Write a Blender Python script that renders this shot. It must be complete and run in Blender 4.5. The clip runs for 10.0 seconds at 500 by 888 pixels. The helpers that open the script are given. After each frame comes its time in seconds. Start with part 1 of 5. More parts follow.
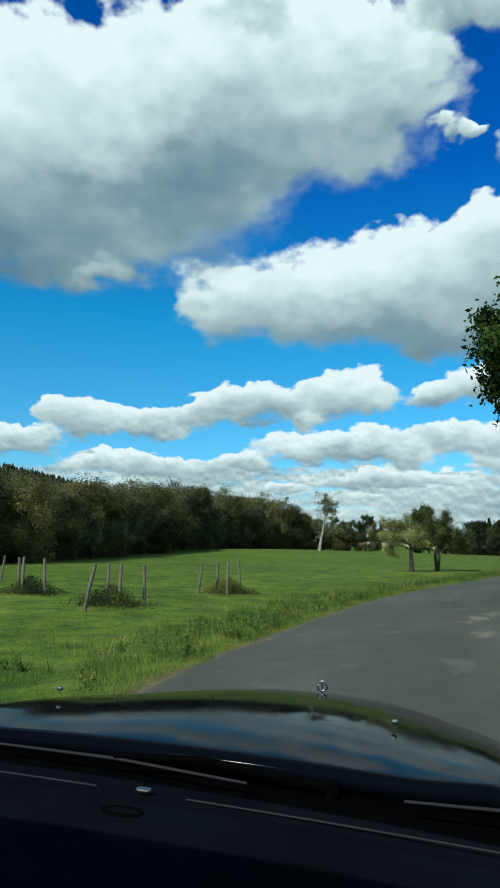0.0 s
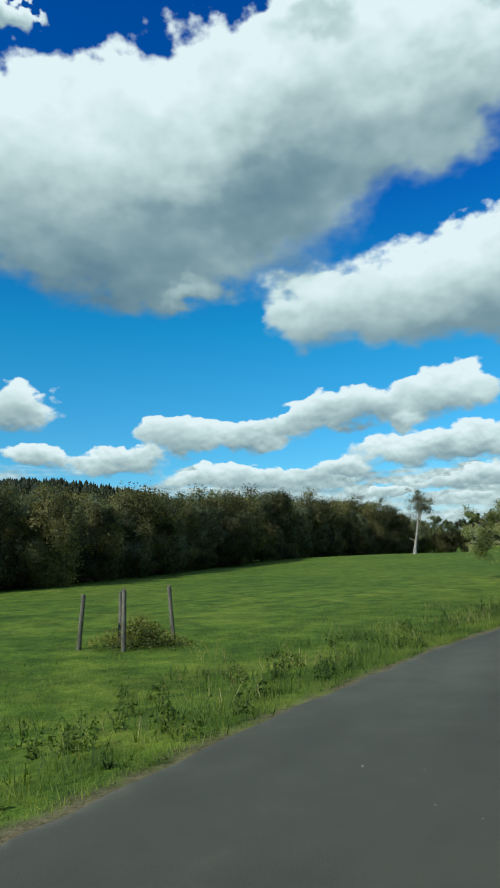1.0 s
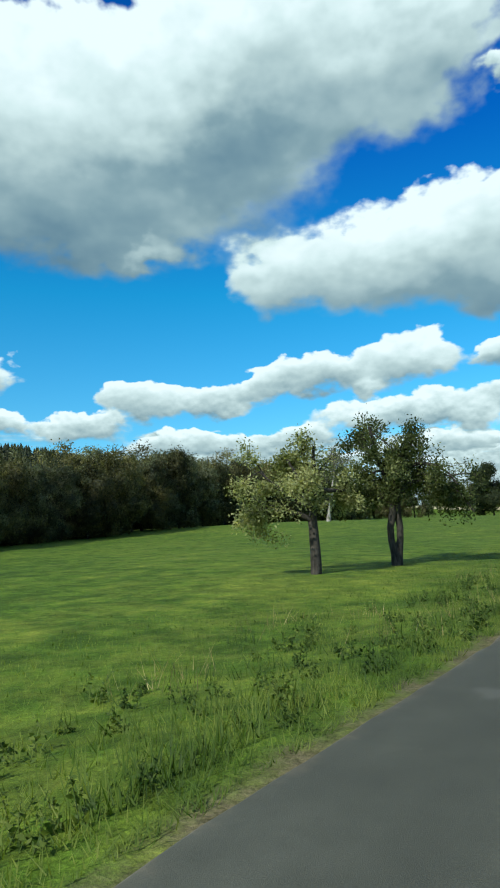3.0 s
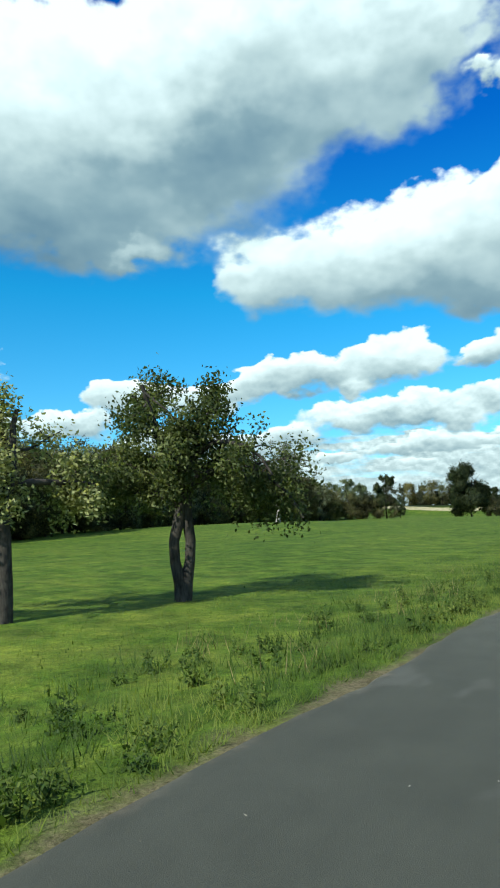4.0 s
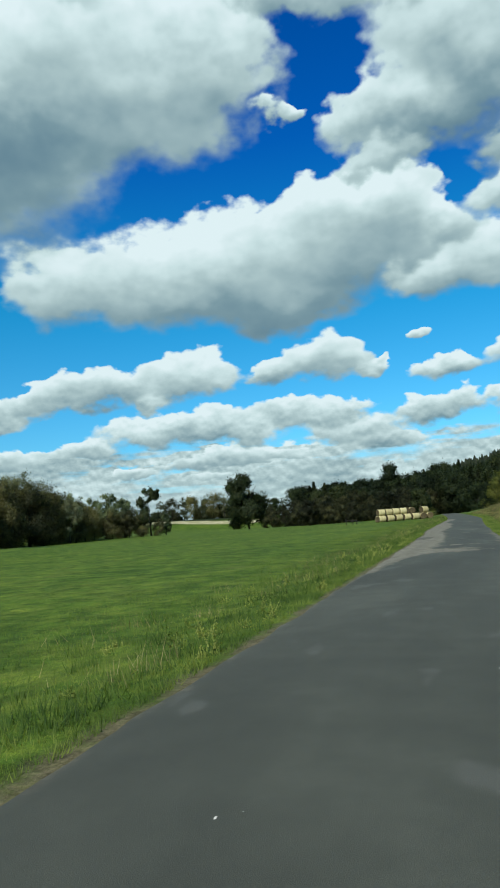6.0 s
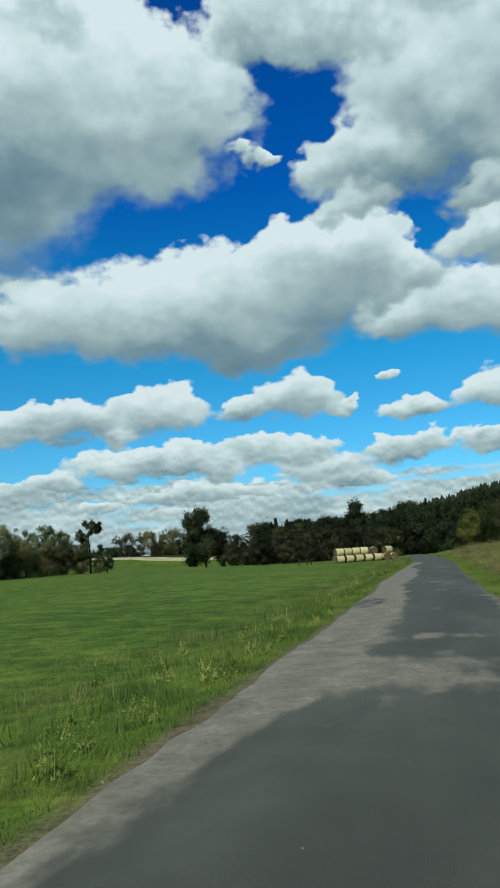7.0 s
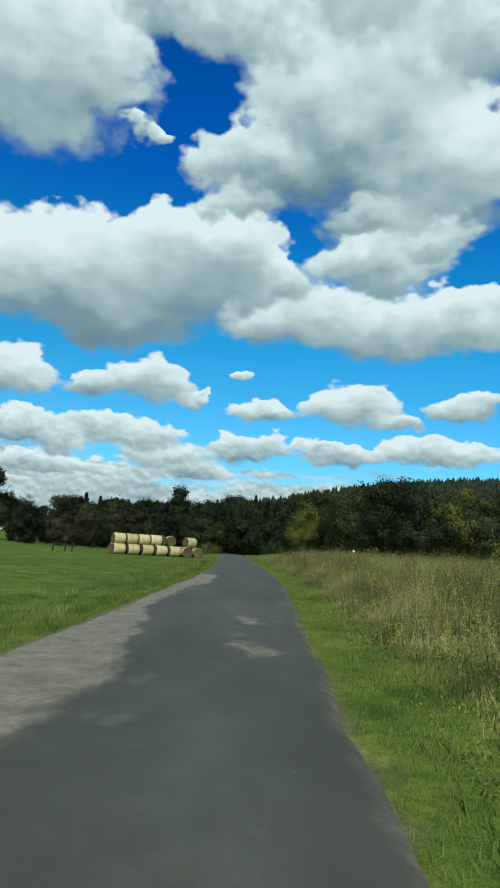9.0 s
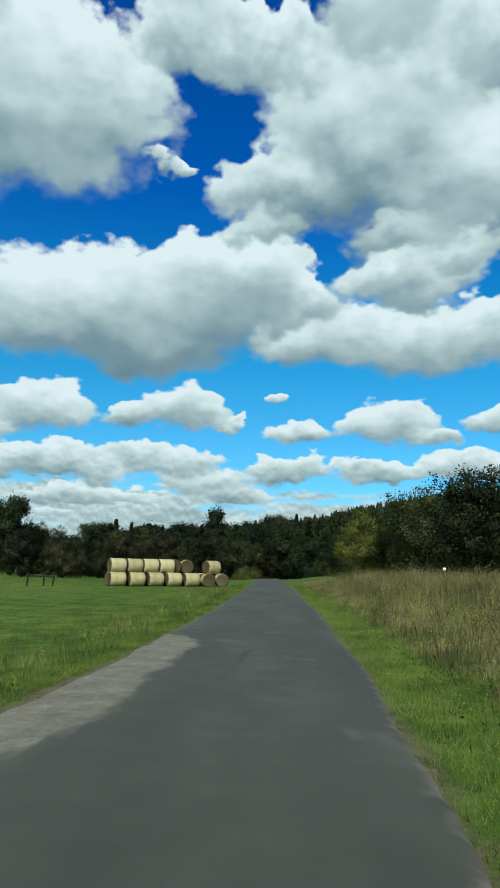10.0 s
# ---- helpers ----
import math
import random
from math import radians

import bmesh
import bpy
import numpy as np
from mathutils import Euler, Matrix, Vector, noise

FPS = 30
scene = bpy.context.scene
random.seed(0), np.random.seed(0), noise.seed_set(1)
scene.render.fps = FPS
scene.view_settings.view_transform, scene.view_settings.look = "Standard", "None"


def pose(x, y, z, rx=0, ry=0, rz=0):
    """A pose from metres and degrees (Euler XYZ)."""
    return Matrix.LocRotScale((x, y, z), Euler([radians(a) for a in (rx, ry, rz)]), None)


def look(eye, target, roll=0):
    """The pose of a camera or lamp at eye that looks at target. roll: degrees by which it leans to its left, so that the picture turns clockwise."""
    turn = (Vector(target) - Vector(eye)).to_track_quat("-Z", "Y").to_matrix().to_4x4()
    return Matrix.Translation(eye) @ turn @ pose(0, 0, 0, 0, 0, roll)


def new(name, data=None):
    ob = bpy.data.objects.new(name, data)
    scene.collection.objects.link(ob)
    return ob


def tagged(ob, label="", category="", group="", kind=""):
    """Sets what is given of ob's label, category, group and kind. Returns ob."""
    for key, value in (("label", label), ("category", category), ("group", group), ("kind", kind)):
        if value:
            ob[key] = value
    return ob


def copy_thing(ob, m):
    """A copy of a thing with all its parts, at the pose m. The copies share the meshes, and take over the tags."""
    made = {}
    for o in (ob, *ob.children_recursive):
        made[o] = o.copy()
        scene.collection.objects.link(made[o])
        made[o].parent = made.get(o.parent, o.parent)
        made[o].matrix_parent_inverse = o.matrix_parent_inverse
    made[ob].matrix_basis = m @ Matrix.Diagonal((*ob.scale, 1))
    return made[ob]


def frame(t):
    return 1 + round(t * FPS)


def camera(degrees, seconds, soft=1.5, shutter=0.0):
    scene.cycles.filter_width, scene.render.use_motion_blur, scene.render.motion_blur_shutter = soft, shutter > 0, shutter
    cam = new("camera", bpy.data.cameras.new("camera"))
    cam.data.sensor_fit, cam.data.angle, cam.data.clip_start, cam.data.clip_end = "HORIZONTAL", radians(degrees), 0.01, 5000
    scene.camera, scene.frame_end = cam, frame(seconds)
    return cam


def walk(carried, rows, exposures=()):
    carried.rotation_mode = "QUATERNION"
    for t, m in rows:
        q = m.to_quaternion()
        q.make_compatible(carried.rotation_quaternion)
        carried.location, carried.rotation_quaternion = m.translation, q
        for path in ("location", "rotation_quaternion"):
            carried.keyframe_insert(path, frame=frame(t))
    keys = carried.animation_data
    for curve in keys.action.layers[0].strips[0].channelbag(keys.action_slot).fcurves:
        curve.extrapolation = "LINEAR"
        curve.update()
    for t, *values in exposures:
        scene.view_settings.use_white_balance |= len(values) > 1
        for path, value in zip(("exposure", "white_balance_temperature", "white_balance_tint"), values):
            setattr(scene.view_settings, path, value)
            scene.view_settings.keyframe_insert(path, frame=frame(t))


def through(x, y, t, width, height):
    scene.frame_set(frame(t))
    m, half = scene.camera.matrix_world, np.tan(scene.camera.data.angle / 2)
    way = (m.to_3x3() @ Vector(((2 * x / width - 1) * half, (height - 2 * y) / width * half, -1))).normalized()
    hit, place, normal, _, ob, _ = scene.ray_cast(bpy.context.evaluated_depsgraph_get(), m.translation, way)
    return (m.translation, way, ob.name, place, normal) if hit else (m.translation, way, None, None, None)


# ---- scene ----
cam = camera(41.0, 10.0, soft=1.9)
PATH = [
    (0, (8.146, -127.325, 1.3), (7.088, -125.653, 1.597), 1.4),
    (0.5, (6.592, -121.622, 1.3), (5.358, -120.097, 1.688), -0.4),
    (1, (5.492, -116.631, 1.3), (4.202, -115.137, 1.624), -1.7),
    (1.5, (4.348, -111.68, 1.3), (3.012, -110.233, 1.649), -1.1),
    (2, (3.396, -106.729, 1.3), (2.122, -105.222, 1.627), -0.0),
    (2.5, (3.018, -101.686, 1.3), (1.774, -100.143, 1.567), -2.2),
    (2.7, (2.84, -99.713, 1.3), (1.609, -98.153, 1.53), -2.5),
    (3.8, (2.559, -89.499, 1.3), (1.361, -87.912, 1.515), -1.2),
    (4, (2.512, -87.414, 1.3), (1.329, -85.817, 1.518), -1.7),
    (4.5, (2.436, -81.977, 1.3), (1.318, -80.334, 1.523), -3.1),
    (5, (2.234, -76.638, 1.3), (1.298, -74.885, 1.521), -4.0),
    (5.5, (2.069, -71.178, 1.3), (1.27, -69.358, 1.525), -4.2),
    (5.7, (1.972, -68.961, 1.3), (1.249, -67.109, 1.526), -4.0),
    (6.8, (1.259, -54.327, 1.3), (0.68, -52.432, 1.576), -4.7),
    (7, (1.107, -51.26, 1.3), (0.555, -49.367, 1.635), -3.4),
    (7.5, (0.786, -43.339, 1.3), (0.49, -41.374, 1.521), 3.2),
    (8, (0.62, -34.906, 1.3), (0.492, -32.932, 1.591), 2.5),
    (8.5, (0.468, -26.215, 1.3), (0.273, -24.239, 1.54), -1.4),
    (9, (0.655, -17.334, 1.3), (0.557, -15.359, 1.605), 3.9),
    (9.5, (0.627, -8.663, 1.3), (0.46, -6.71, 1.698), 1.3),
    (10, (0.35, 0.0, 1.3), (0.138, 1.954, 1.667), 1.4),
]
EXPOSURES = [(0, 0.0), (1.0, -0.05), (1.5, 0.1), (2.5, 0.05), (3.8, 0.35), (4.1, 0.35), (4.6, 0.2), (5.5, 0.0), (7.5, -0.26), (8.5, -0.3), (9.0, -0.1), (9.5, 0.05), (10, -0.1)]
walk(cam, [(t, look(eye, target, roll)) for t, eye, target, roll in PATH], [(t, stops - 0.05, 5980, 1) for t, stops in EXPOSURES])

# ---- world, sun, exposure ----
SUN_ELEV, SUN_TO = 38.0, Vector((-0.10, -1.0, 0.0)).normalized()

# clouds: direction to the left of +y and height over the horizon in degrees, then their half sizes
CLOUD_BANK = [(45.9, 31.6, 20.1, 9.1), (56.6, 29.8, 12.5, 8.2), (29.3, 36.8, 14.2, 7.1), (46.3, 22.4, 2.6, 1.0), (33.1, 41.2, 5.9, 1.7), (62.1, 41.2, 2.9, 1.2), (31.1, 35.7, 15.5, 6.8), (22.4, 36.7, 7.6, 4.2), (50.0, 24.6, 12.5, 3.8)]
LONG_CLOUD = [(35.1, 20.0, 4.3, 3.4), (28.2, 20.3, 6.5, 3.9), (20.6, 20.9, 8.4, 4.7), (12.5, 22.5, 7.7, 5.2), (7.5, 23.9, 5.1, 3.4), (11.2, 23.9, 7.5, 3.8), (5.5, 23.5, 5.1, 3.8), (15.5, 18.3, 6.2, 2.3)]
HIGH_CLOUD = [(5.1, 40.6, 7.0, 3.1), (-4.5, 35.3, 10.9, 7.0), (-13.8, 31.0, 9.1, 5.2), (3.1, 31.1, 6.8, 3.3), (-6.5, 27.5, 5.5, 1.7), (-15.5, 40.1, 9.8, 4.1), (13.4, 32.6, 2.3, 1.1), (-6.4, 42.6, 6.0, 3.6), (-7.0, 45.2, 7.5, 3.6), (13.6, 41.6, 4.0, 2.6), (12.0, 41.6, 6.0, 2.8)]
RIGHT_CLOUD = [(2.6, 18.9, 3.8, 2.1), (-2.4, 19.3, 6.0, 2.8), (-8.4, 19.2, 6.3, 3.0), (-15.0, 19.3, 6.0, 2.7), (-8.7, 23.5, 5.4, 1.7)]
LOW_CLOUDS = [(16.6, 12.8, 2.0, 1.5), (11.9, 13.5, 3.5, 2.1), (8.4, 12.7, 1.9, 0.8), (3.8, 14.0, 1.2, 0.6), (1.6, 11.7, 3.6, 1.1), (-5.7, 12.6, 4.4, 2.1), (-9.6, 11.3, 2.8, 0.9), (-15.1, 12.7, 3.4, 1.3), (2.9, 8.5, 3.8, 1.4), (-5.0, 8.2, 4.3, 1.2), (-12.9, 8.8, 6.8, 1.4), (18.9, 5.5, 6.7, 1.0), (8.1, 6.1, 4.8, 1.0)]
WEST_CLOUDS = [(41.2, 10.2, 4.0, 1.5), (31.7, 11.9, 5.8, 1.7), (23.8, 12.7, 4.9, 2.0), (16.1, 12.8, 2.0, 1.3), (25.1, 8.5, 8.0, 1.7), (18.8, 7.5, 2.9, 1.3), (39.5, 6.1, 5.9, 1.2), (20.9, 5.3, 6.8, 0.8), (22.5, 3.9, 2.9, 0.8), (29.3, 4.6, 2.9, 0.7), (59.9, 12.5, 3.2, 2.1), (58.9, 8.2, 2.8, 1.2), (46.3, 9.9, 3.5, 1.8), (52.1, 8.0, 4.2, 1.4), (41.9, 6.7, 6.8, 1.1)]
FILL_CLOUDS = [(13.5, 9.0, 5.5, 1.6), (10.0, 7.2, 5.0, 1.2), (36.0, 35.0, 9.0, 6.5), (47.5, 10.6, 2.6, 1.5), (37.0, 11.2, 2.8, 1.3), (27.5, 11.0, 1.8, 0.9), (33.0, 7.0, 3.0, 1.0), (0.6, 22.6, 3.6, 2.0), (-6.6, 24.6, 5.0, 1.8), (-12.0, 25.6, 4.0, 1.8), (5.0, 28.2, 3.4, 1.5), (12.5, 44.5, 5.0, 3.2)]
UNDERSIDES = [(56.0, 23.0, 9.0, 4.5), (46.0, 26.0, 9.0, 3.5), (38.0, 29.5, 6.0, 4.0), (-1.5, 30.5, 6.0, 4.0), (15.0, 18.5, 10.0, 2.2)]
SKY_STRENGTH = 0.1


def build_world():
    world = bpy.data.worlds.new("sky")
    scene.world = world
    world.use_nodes = True
    nt = world.node_tree
    nt.nodes.clear()
    N = nt.nodes.new

    def link(a, b):
        nt.links.new(a, b)

    def math_(op, a, b=None, c=None, clamp=False):
        n = N("ShaderNodeMath")
        n.operation, n.use_clamp = op, clamp
        for i, v in enumerate((a, b, c)):
            if v is None:
                continue
            if isinstance(v, (int, float)):
                n.inputs[i].default_value = v
            else:
                link(v, n.inputs[i])
        return n.outputs[0]

    def vec(op, a, b=None, c=None):
        n = N("ShaderNodeVectorMath")
        n.operation = op
        for i, v in enumerate((a, b, c)):
            if v is None:
                continue
            if isinstance(v, tuple):
                n.inputs[i].default_value = v
            else:
                link(v, n.inputs[i])
        return n.outputs["Value"] if op in ("DOT_PRODUCT", "LENGTH") else n.outputs["Vector"]

    def noise_(v, scale, detail, rough, lac=2.0):
        n = N("ShaderNodeTexNoise")
        n.inputs["Scale"].default_value, n.inputs["Detail"].default_value = scale, detail
        n.inputs["Roughness"].default_value, n.inputs["Lacunarity"].default_value = rough, lac
        link(v, n.inputs["Vector"])
        return n

    def ramp(fac, stops):
        n = N("ShaderNodeValToRGB")
        link(fac, n.inputs[0])
        el = n.color_ramp.elements
        while len(el) < len(stops):
            el.new(0.5)
        for e, (p, col) in zip(el, stops):
            e.position, e.color = p, (*col, 1)
        return n.outputs[0]

    def mix(fac, a, b, kind="MIX"):
        n = N("ShaderNodeMix")
        n.data_type, n.blend_type = "RGBA", kind
        for sock, v in ((n.inputs[0], fac), (n.inputs[6], a), (n.inputs[7], b)):
            if isinstance(v, (int, float)):
                sock.default_value = v
            elif isinstance(v, tuple):
                sock.default_value = (*v, 1)
            else:
                link(v, sock)
        return n.outputs[2]

    sky = N("ShaderNodeTexSky")
    sky.sky_type, sky.sun_disc = "NISHITA", False
    sky.sun_elevation, sky.sun_rotation = radians(SUN_ELEV), math.atan2(SUN_TO.x, SUN_TO.y)
    sky.air_density, sky.dust_density, sky.ozone_density = 1.0, 0.4, 2.5

    coord = N("ShaderNodeTexCoord").outputs["Generated"]
    way = vec("NORMALIZE", coord)
    sep = N("ShaderNodeSeparateXYZ")
    link(way, sep.inputs[0])
    left = math_("MULTIPLY", math_("ARCTAN2", math_("MULTIPLY", sep.outputs[0], -1.0), sep.outputs[1]), 57.29578)
    high = math_("MULTIPLY", math_("ARCSINE", sep.outputs[2]), 57.29578)
    comb = N("ShaderNodeCombineXYZ")
    link(left, comb.inputs[0])
    link(high, comb.inputs[1])
    flat = comb.outputs[0]

    low_part = N("ShaderNodeMapRange")
    low_part.inputs[1].default_value, low_part.inputs[2].default_value = 17.0, 9.0
    link(high, low_part.inputs[0])
    low_part = low_part.outputs[0]
    # puffs grow smaller towards the horizon
    size = math_("MULTIPLY_ADD", high, 0.031, 0.34, clamp=False)
    size = math_("MINIMUM", math_("MAXIMUM", size, 0.2), 1.3)
    squeezed = vec("MULTIPLY", flat, (1.0, 1.5, 1.0))
    warp_a = vec("SUBTRACT", noise_(squeezed, 0.16, 3.0, 0.55).outputs["Color"], (0.5, 0.5, 0.5))
    warp_b = vec("SUBTRACT", noise_(squeezed, 0.55, 3.0, 0.5).outputs["Color"], (0.5, 0.5, 0.5))
    lively = N("ShaderNodeVectorMath")
    lively.operation = "SCALE"
    link(vec("MULTIPLY", warp_b, (2.1, 1.7, 0.0)), lively.inputs[0])
    link(math_("MULTIPLY_ADD", low_part, 0.7, 1.0), lively.inputs["Scale"])
    rough_b = lively.outputs[0]
    shift = vec("MULTIPLY_ADD", warp_a, (7.5, 5.5, 0.0), rough_b)
    scaled = N("ShaderNodeVectorMath")
    scaled.operation = "SCALE"
    link(shift, scaled.inputs[0])
    link(size, scaled.inputs["Scale"])
    warped = vec("ADD", flat, scaled.outputs[0])
    flatten = vec("MULTIPLY", warped, (1.0, 1.0, 0.0))

    total = None
    for a, e, ra, re in CLOUD_BANK + LONG_CLOUD + HIGH_CLOUD + RIGHT_CLOUD + LOW_CLOUDS + WEST_CLOUDS + FILL_CLOUDS:
        here = vec("MULTIPLY_ADD", total, (1e-12, 1e-12, 0.0), flatten) if total is not None else flatten
        q = vec("MULTIPLY_ADD", here, (1 / ra, 1 / re, 0.0), (-a / ra, -e / re, 1.0))
        w = math_("POWER", 0.045, math_("SUBTRACT", vec("DOT_PRODUCT", q, q), 1.0))
        total = vec("MULTIPLY_ADD", q, w, total) if total is not None else vec("MULTIPLY", q, w)
    tot = N("ShaderNodeSeparateXYZ")
    link(total, tot.inputs[0])
    body = math_("MULTIPLY_ADD", math_("LOGARITHM", math_("MAXIMUM", tot.outputs[2], 1e-6), 2.718), 0.32, 1.0)
    rise = math_("DIVIDE", tot.outputs[1], math_("MAXIMUM", tot.outputs[2], 1e-6))

    # beyond the modelled clouds the sky goes on with the same broken cover
    apart = math_("ABSOLUTE", math_("SUBTRACT", left, 22.0))
    beyond = N("ShaderNodeMapRange")
    beyond.inputs[1].default_value, beyond.inputs[2].default_value = 44.0, 56.0
    link(apart, beyond.inputs[0])
    above = N("ShaderNodeMapRange")
    above.inputs[1].default_value, above.inputs[2].default_value = 44.0, 52.0
    link(high, above.inputs[0])
    out_of = math_("MAXIMUM", beyond.outputs[0], above.outputs[0])
    cover = noise_(squeezed, 0.05, 3.0, 0.5).outputs[0]
    cover = math_("MULTIPLY", math_("SUBTRACT", cover, 0.47), 4.0)
    body = math_("MAXIMUM", body, math_("MULTIPLY_ADD", out_of, 2.0, math_("SUBTRACT", cover, 2.0)))

    low_rows = noise_(vec("MULTIPLY", flat, (0.09, 0.75, 1.0)), 1.0, 5.0, 0.55).outputs[0]
    near_edge = N("ShaderNodeMapRange")
    near_edge.inputs[1].default_value, near_edge.inputs[2].default_value = 11.0, 4.5
    link(high, near_edge.inputs[0])
    low_rows = math_("MULTIPLY_ADD", math_("SUBTRACT", low_rows, 0.52), 3.0, math_("MULTIPLY_ADD", near_edge.outputs[0], 2.2, -1.3))
    row_part = math_("MULTIPLY_ADD", math_("SUBTRACT", low_rows, body), 4.0, 0.5, clamp=True)
    body = math_("MAXIMUM", body, low_rows)

    def blend(a, c):
        return math_("ADD", a, math_("MULTIPLY", math_("SUBTRACT", c, a), low_part))

    edge = blend(noise_(squeezed, 0.5, 3.0, 0.5).outputs[0], noise_(squeezed, 1.3, 3.0, 0.5).outputs[0])
    amount = math_("MULTIPLY_ADD", math_("MINIMUM", math_("MAXIMUM", rise, -0.8), 0.5), 0.26, 0.38)
    dense = math_("MULTIPLY_ADD", math_("SUBTRACT", edge, 0.5), amount, body)
    puffs = math_("SUBTRACT", noise_(vec("MULTIPLY", flat, (0.42, 0.75, 1.0)), 1.0, 3.0, 0.5).outputs[0], 0.52)
    dense = math_("ADD", dense, math_("MULTIPLY", math_("MULTIPLY", puffs, low_part), 1.1))
    alpha = N("ShaderNodeMapRange")
    alpha.interpolation_type = "SMOOTHSTEP"
    alpha.inputs[1].default_value, alpha.inputs[2].default_value = -0.03, 0.30
    link(dense, alpha.inputs[0])
    # crisp heads, soft undersides
    link(math_("MULTIPLY_ADD", math_("MINIMUM", math_("MAXIMUM", rise, -1.0), 0.6), -0.34, 0.44), alpha.inputs[2])

    # soft relief: billows against the same billows a little lower
    big = noise_(squeezed, 0.13, 2.5, 0.5).outputs[0]
    big_low = noise_(vec("ADD", squeezed, (0.5, -2.6, 0.0)), 0.13, 2.5, 0.5).outputs[0]
    fine = noise_(squeezed, 0.36, 2.5, 0.45).outputs[0]
    fine_low = noise_(vec("ADD", squeezed, (0.2, -0.9, 0.0)), 0.36, 2.5, 0.45).outputs[0]
    small = noise_(squeezed, 1.2, 3.0, 0.5).outputs[0]
    small_low = noise_(vec("ADD", squeezed, (0.08, -0.5, 0.0)), 1.2, 3.0, 0.5).outputs[0]
    fine_gap = blend(math_("SUBTRACT", fine, fine_low), math_("MULTIPLY", math_("SUBTRACT", small, small_low), 0.75))
    relief = math_("MULTIPLY_ADD", math_("SUBTRACT", big, big_low), 0.56, math_("MULTIPLY", fine_gap, blend(0.17, 0.5)))
    thick = math_("MINIMUM", math_("MAXIMUM", body, 0.0), 1.4)
    relief = math_("MULTIPLY", relief, math_("MULTIPLY_ADD", thick, -0.42, 1.1))
    lit = math_("MULTIPLY_ADD", math_("MAXIMUM", rise, -1.1), 0.50, 0.76)
    for a, e, ra, re in UNDERSIDES:
        q = vec("MULTIPLY_ADD", flatten, (1 / ra, 1 / re, 0.0), (-a / ra, -e / re, 0.0))
        lit = math_("SUBTRACT", lit, math_("MULTIPLY", math_("POWER", 0.3, vec("DOT_PRODUCT", q, q)), 0.27))
    lit = math_("ADD", lit, math_("MULTIPLY", math_("SUBTRACT", 0.70, lit), row_part))
    lit = math_("ADD", lit, math_("MULTIPLY", relief, math_("ADD", row_part, 1.0)))
    lit = math_("SUBTRACT", lit, math_("MULTIPLY", thick, 0.10), clamp=True)
    cloud = ramp(lit, [(0.0, (0.12, 0.21, 0.28)), (0.3, (0.24, 0.34, 0.38)), (0.6, (0.49, 0.59, 0.59)), (0.82, (0.71, 0.81, 0.80)), (1.0, (0.88, 0.94, 0.94))])
    cloud = mix(1.0, cloud, (1 / SKY_STRENGTH,) * 3, "MULTIPLY")

    deep = ramp(math_("DIVIDE", high, 50.0, clamp=True), [(0.0, (0.95, 1.0, 1.15)), (0.14, (0.50, 1.13, 1.38)), (0.38, (0.20, 1.16, 1.46)), (0.62, (0.09, 0.66, 1.50)), (1.0, (0.05, 0.47, 1.32))])
    blue = mix(1.0, sky.outputs[0], deep, "MULTIPLY")
    colour = mix(alpha.outputs[0], blue, cloud)
    bg = N("ShaderNodeBackground")
    bg.inputs["Strength"].default_value = SKY_STRENGTH
    link(colour, bg.inputs["Color"])
    out = N("ShaderNodeOutputWorld")
    link(bg.outputs[0], out.inputs[0])


build_world()
sun = new("sun", bpy.data.lights.new("sun", "SUN"))
sun.data.energy, sun.data.angle, sun.data.color = 5.0, radians(0.55), (1.0, 0.93, 0.80)
sun.matrix_world = look((SUN_TO.x * 40, SUN_TO.y * 40, 40 * math.tan(radians(SUN_ELEV))), (0, 0, 0))


# ---- materials ----
def material(name, base, rough=0.8, metal=0.0, spec=0.5):
    m = bpy.data.materials.new(name)
    m.use_nodes = True
    b = m.node_tree.nodes["Principled BSDF"]
    b.inputs["Base Color"].default_value = (*base, 1)
    b.inputs["Roughness"].default_value, b.inputs["Metallic"].default_value = rough, metal
    b.inputs["Specular IOR Level"].default_value = spec
    return m, m.node_tree, b


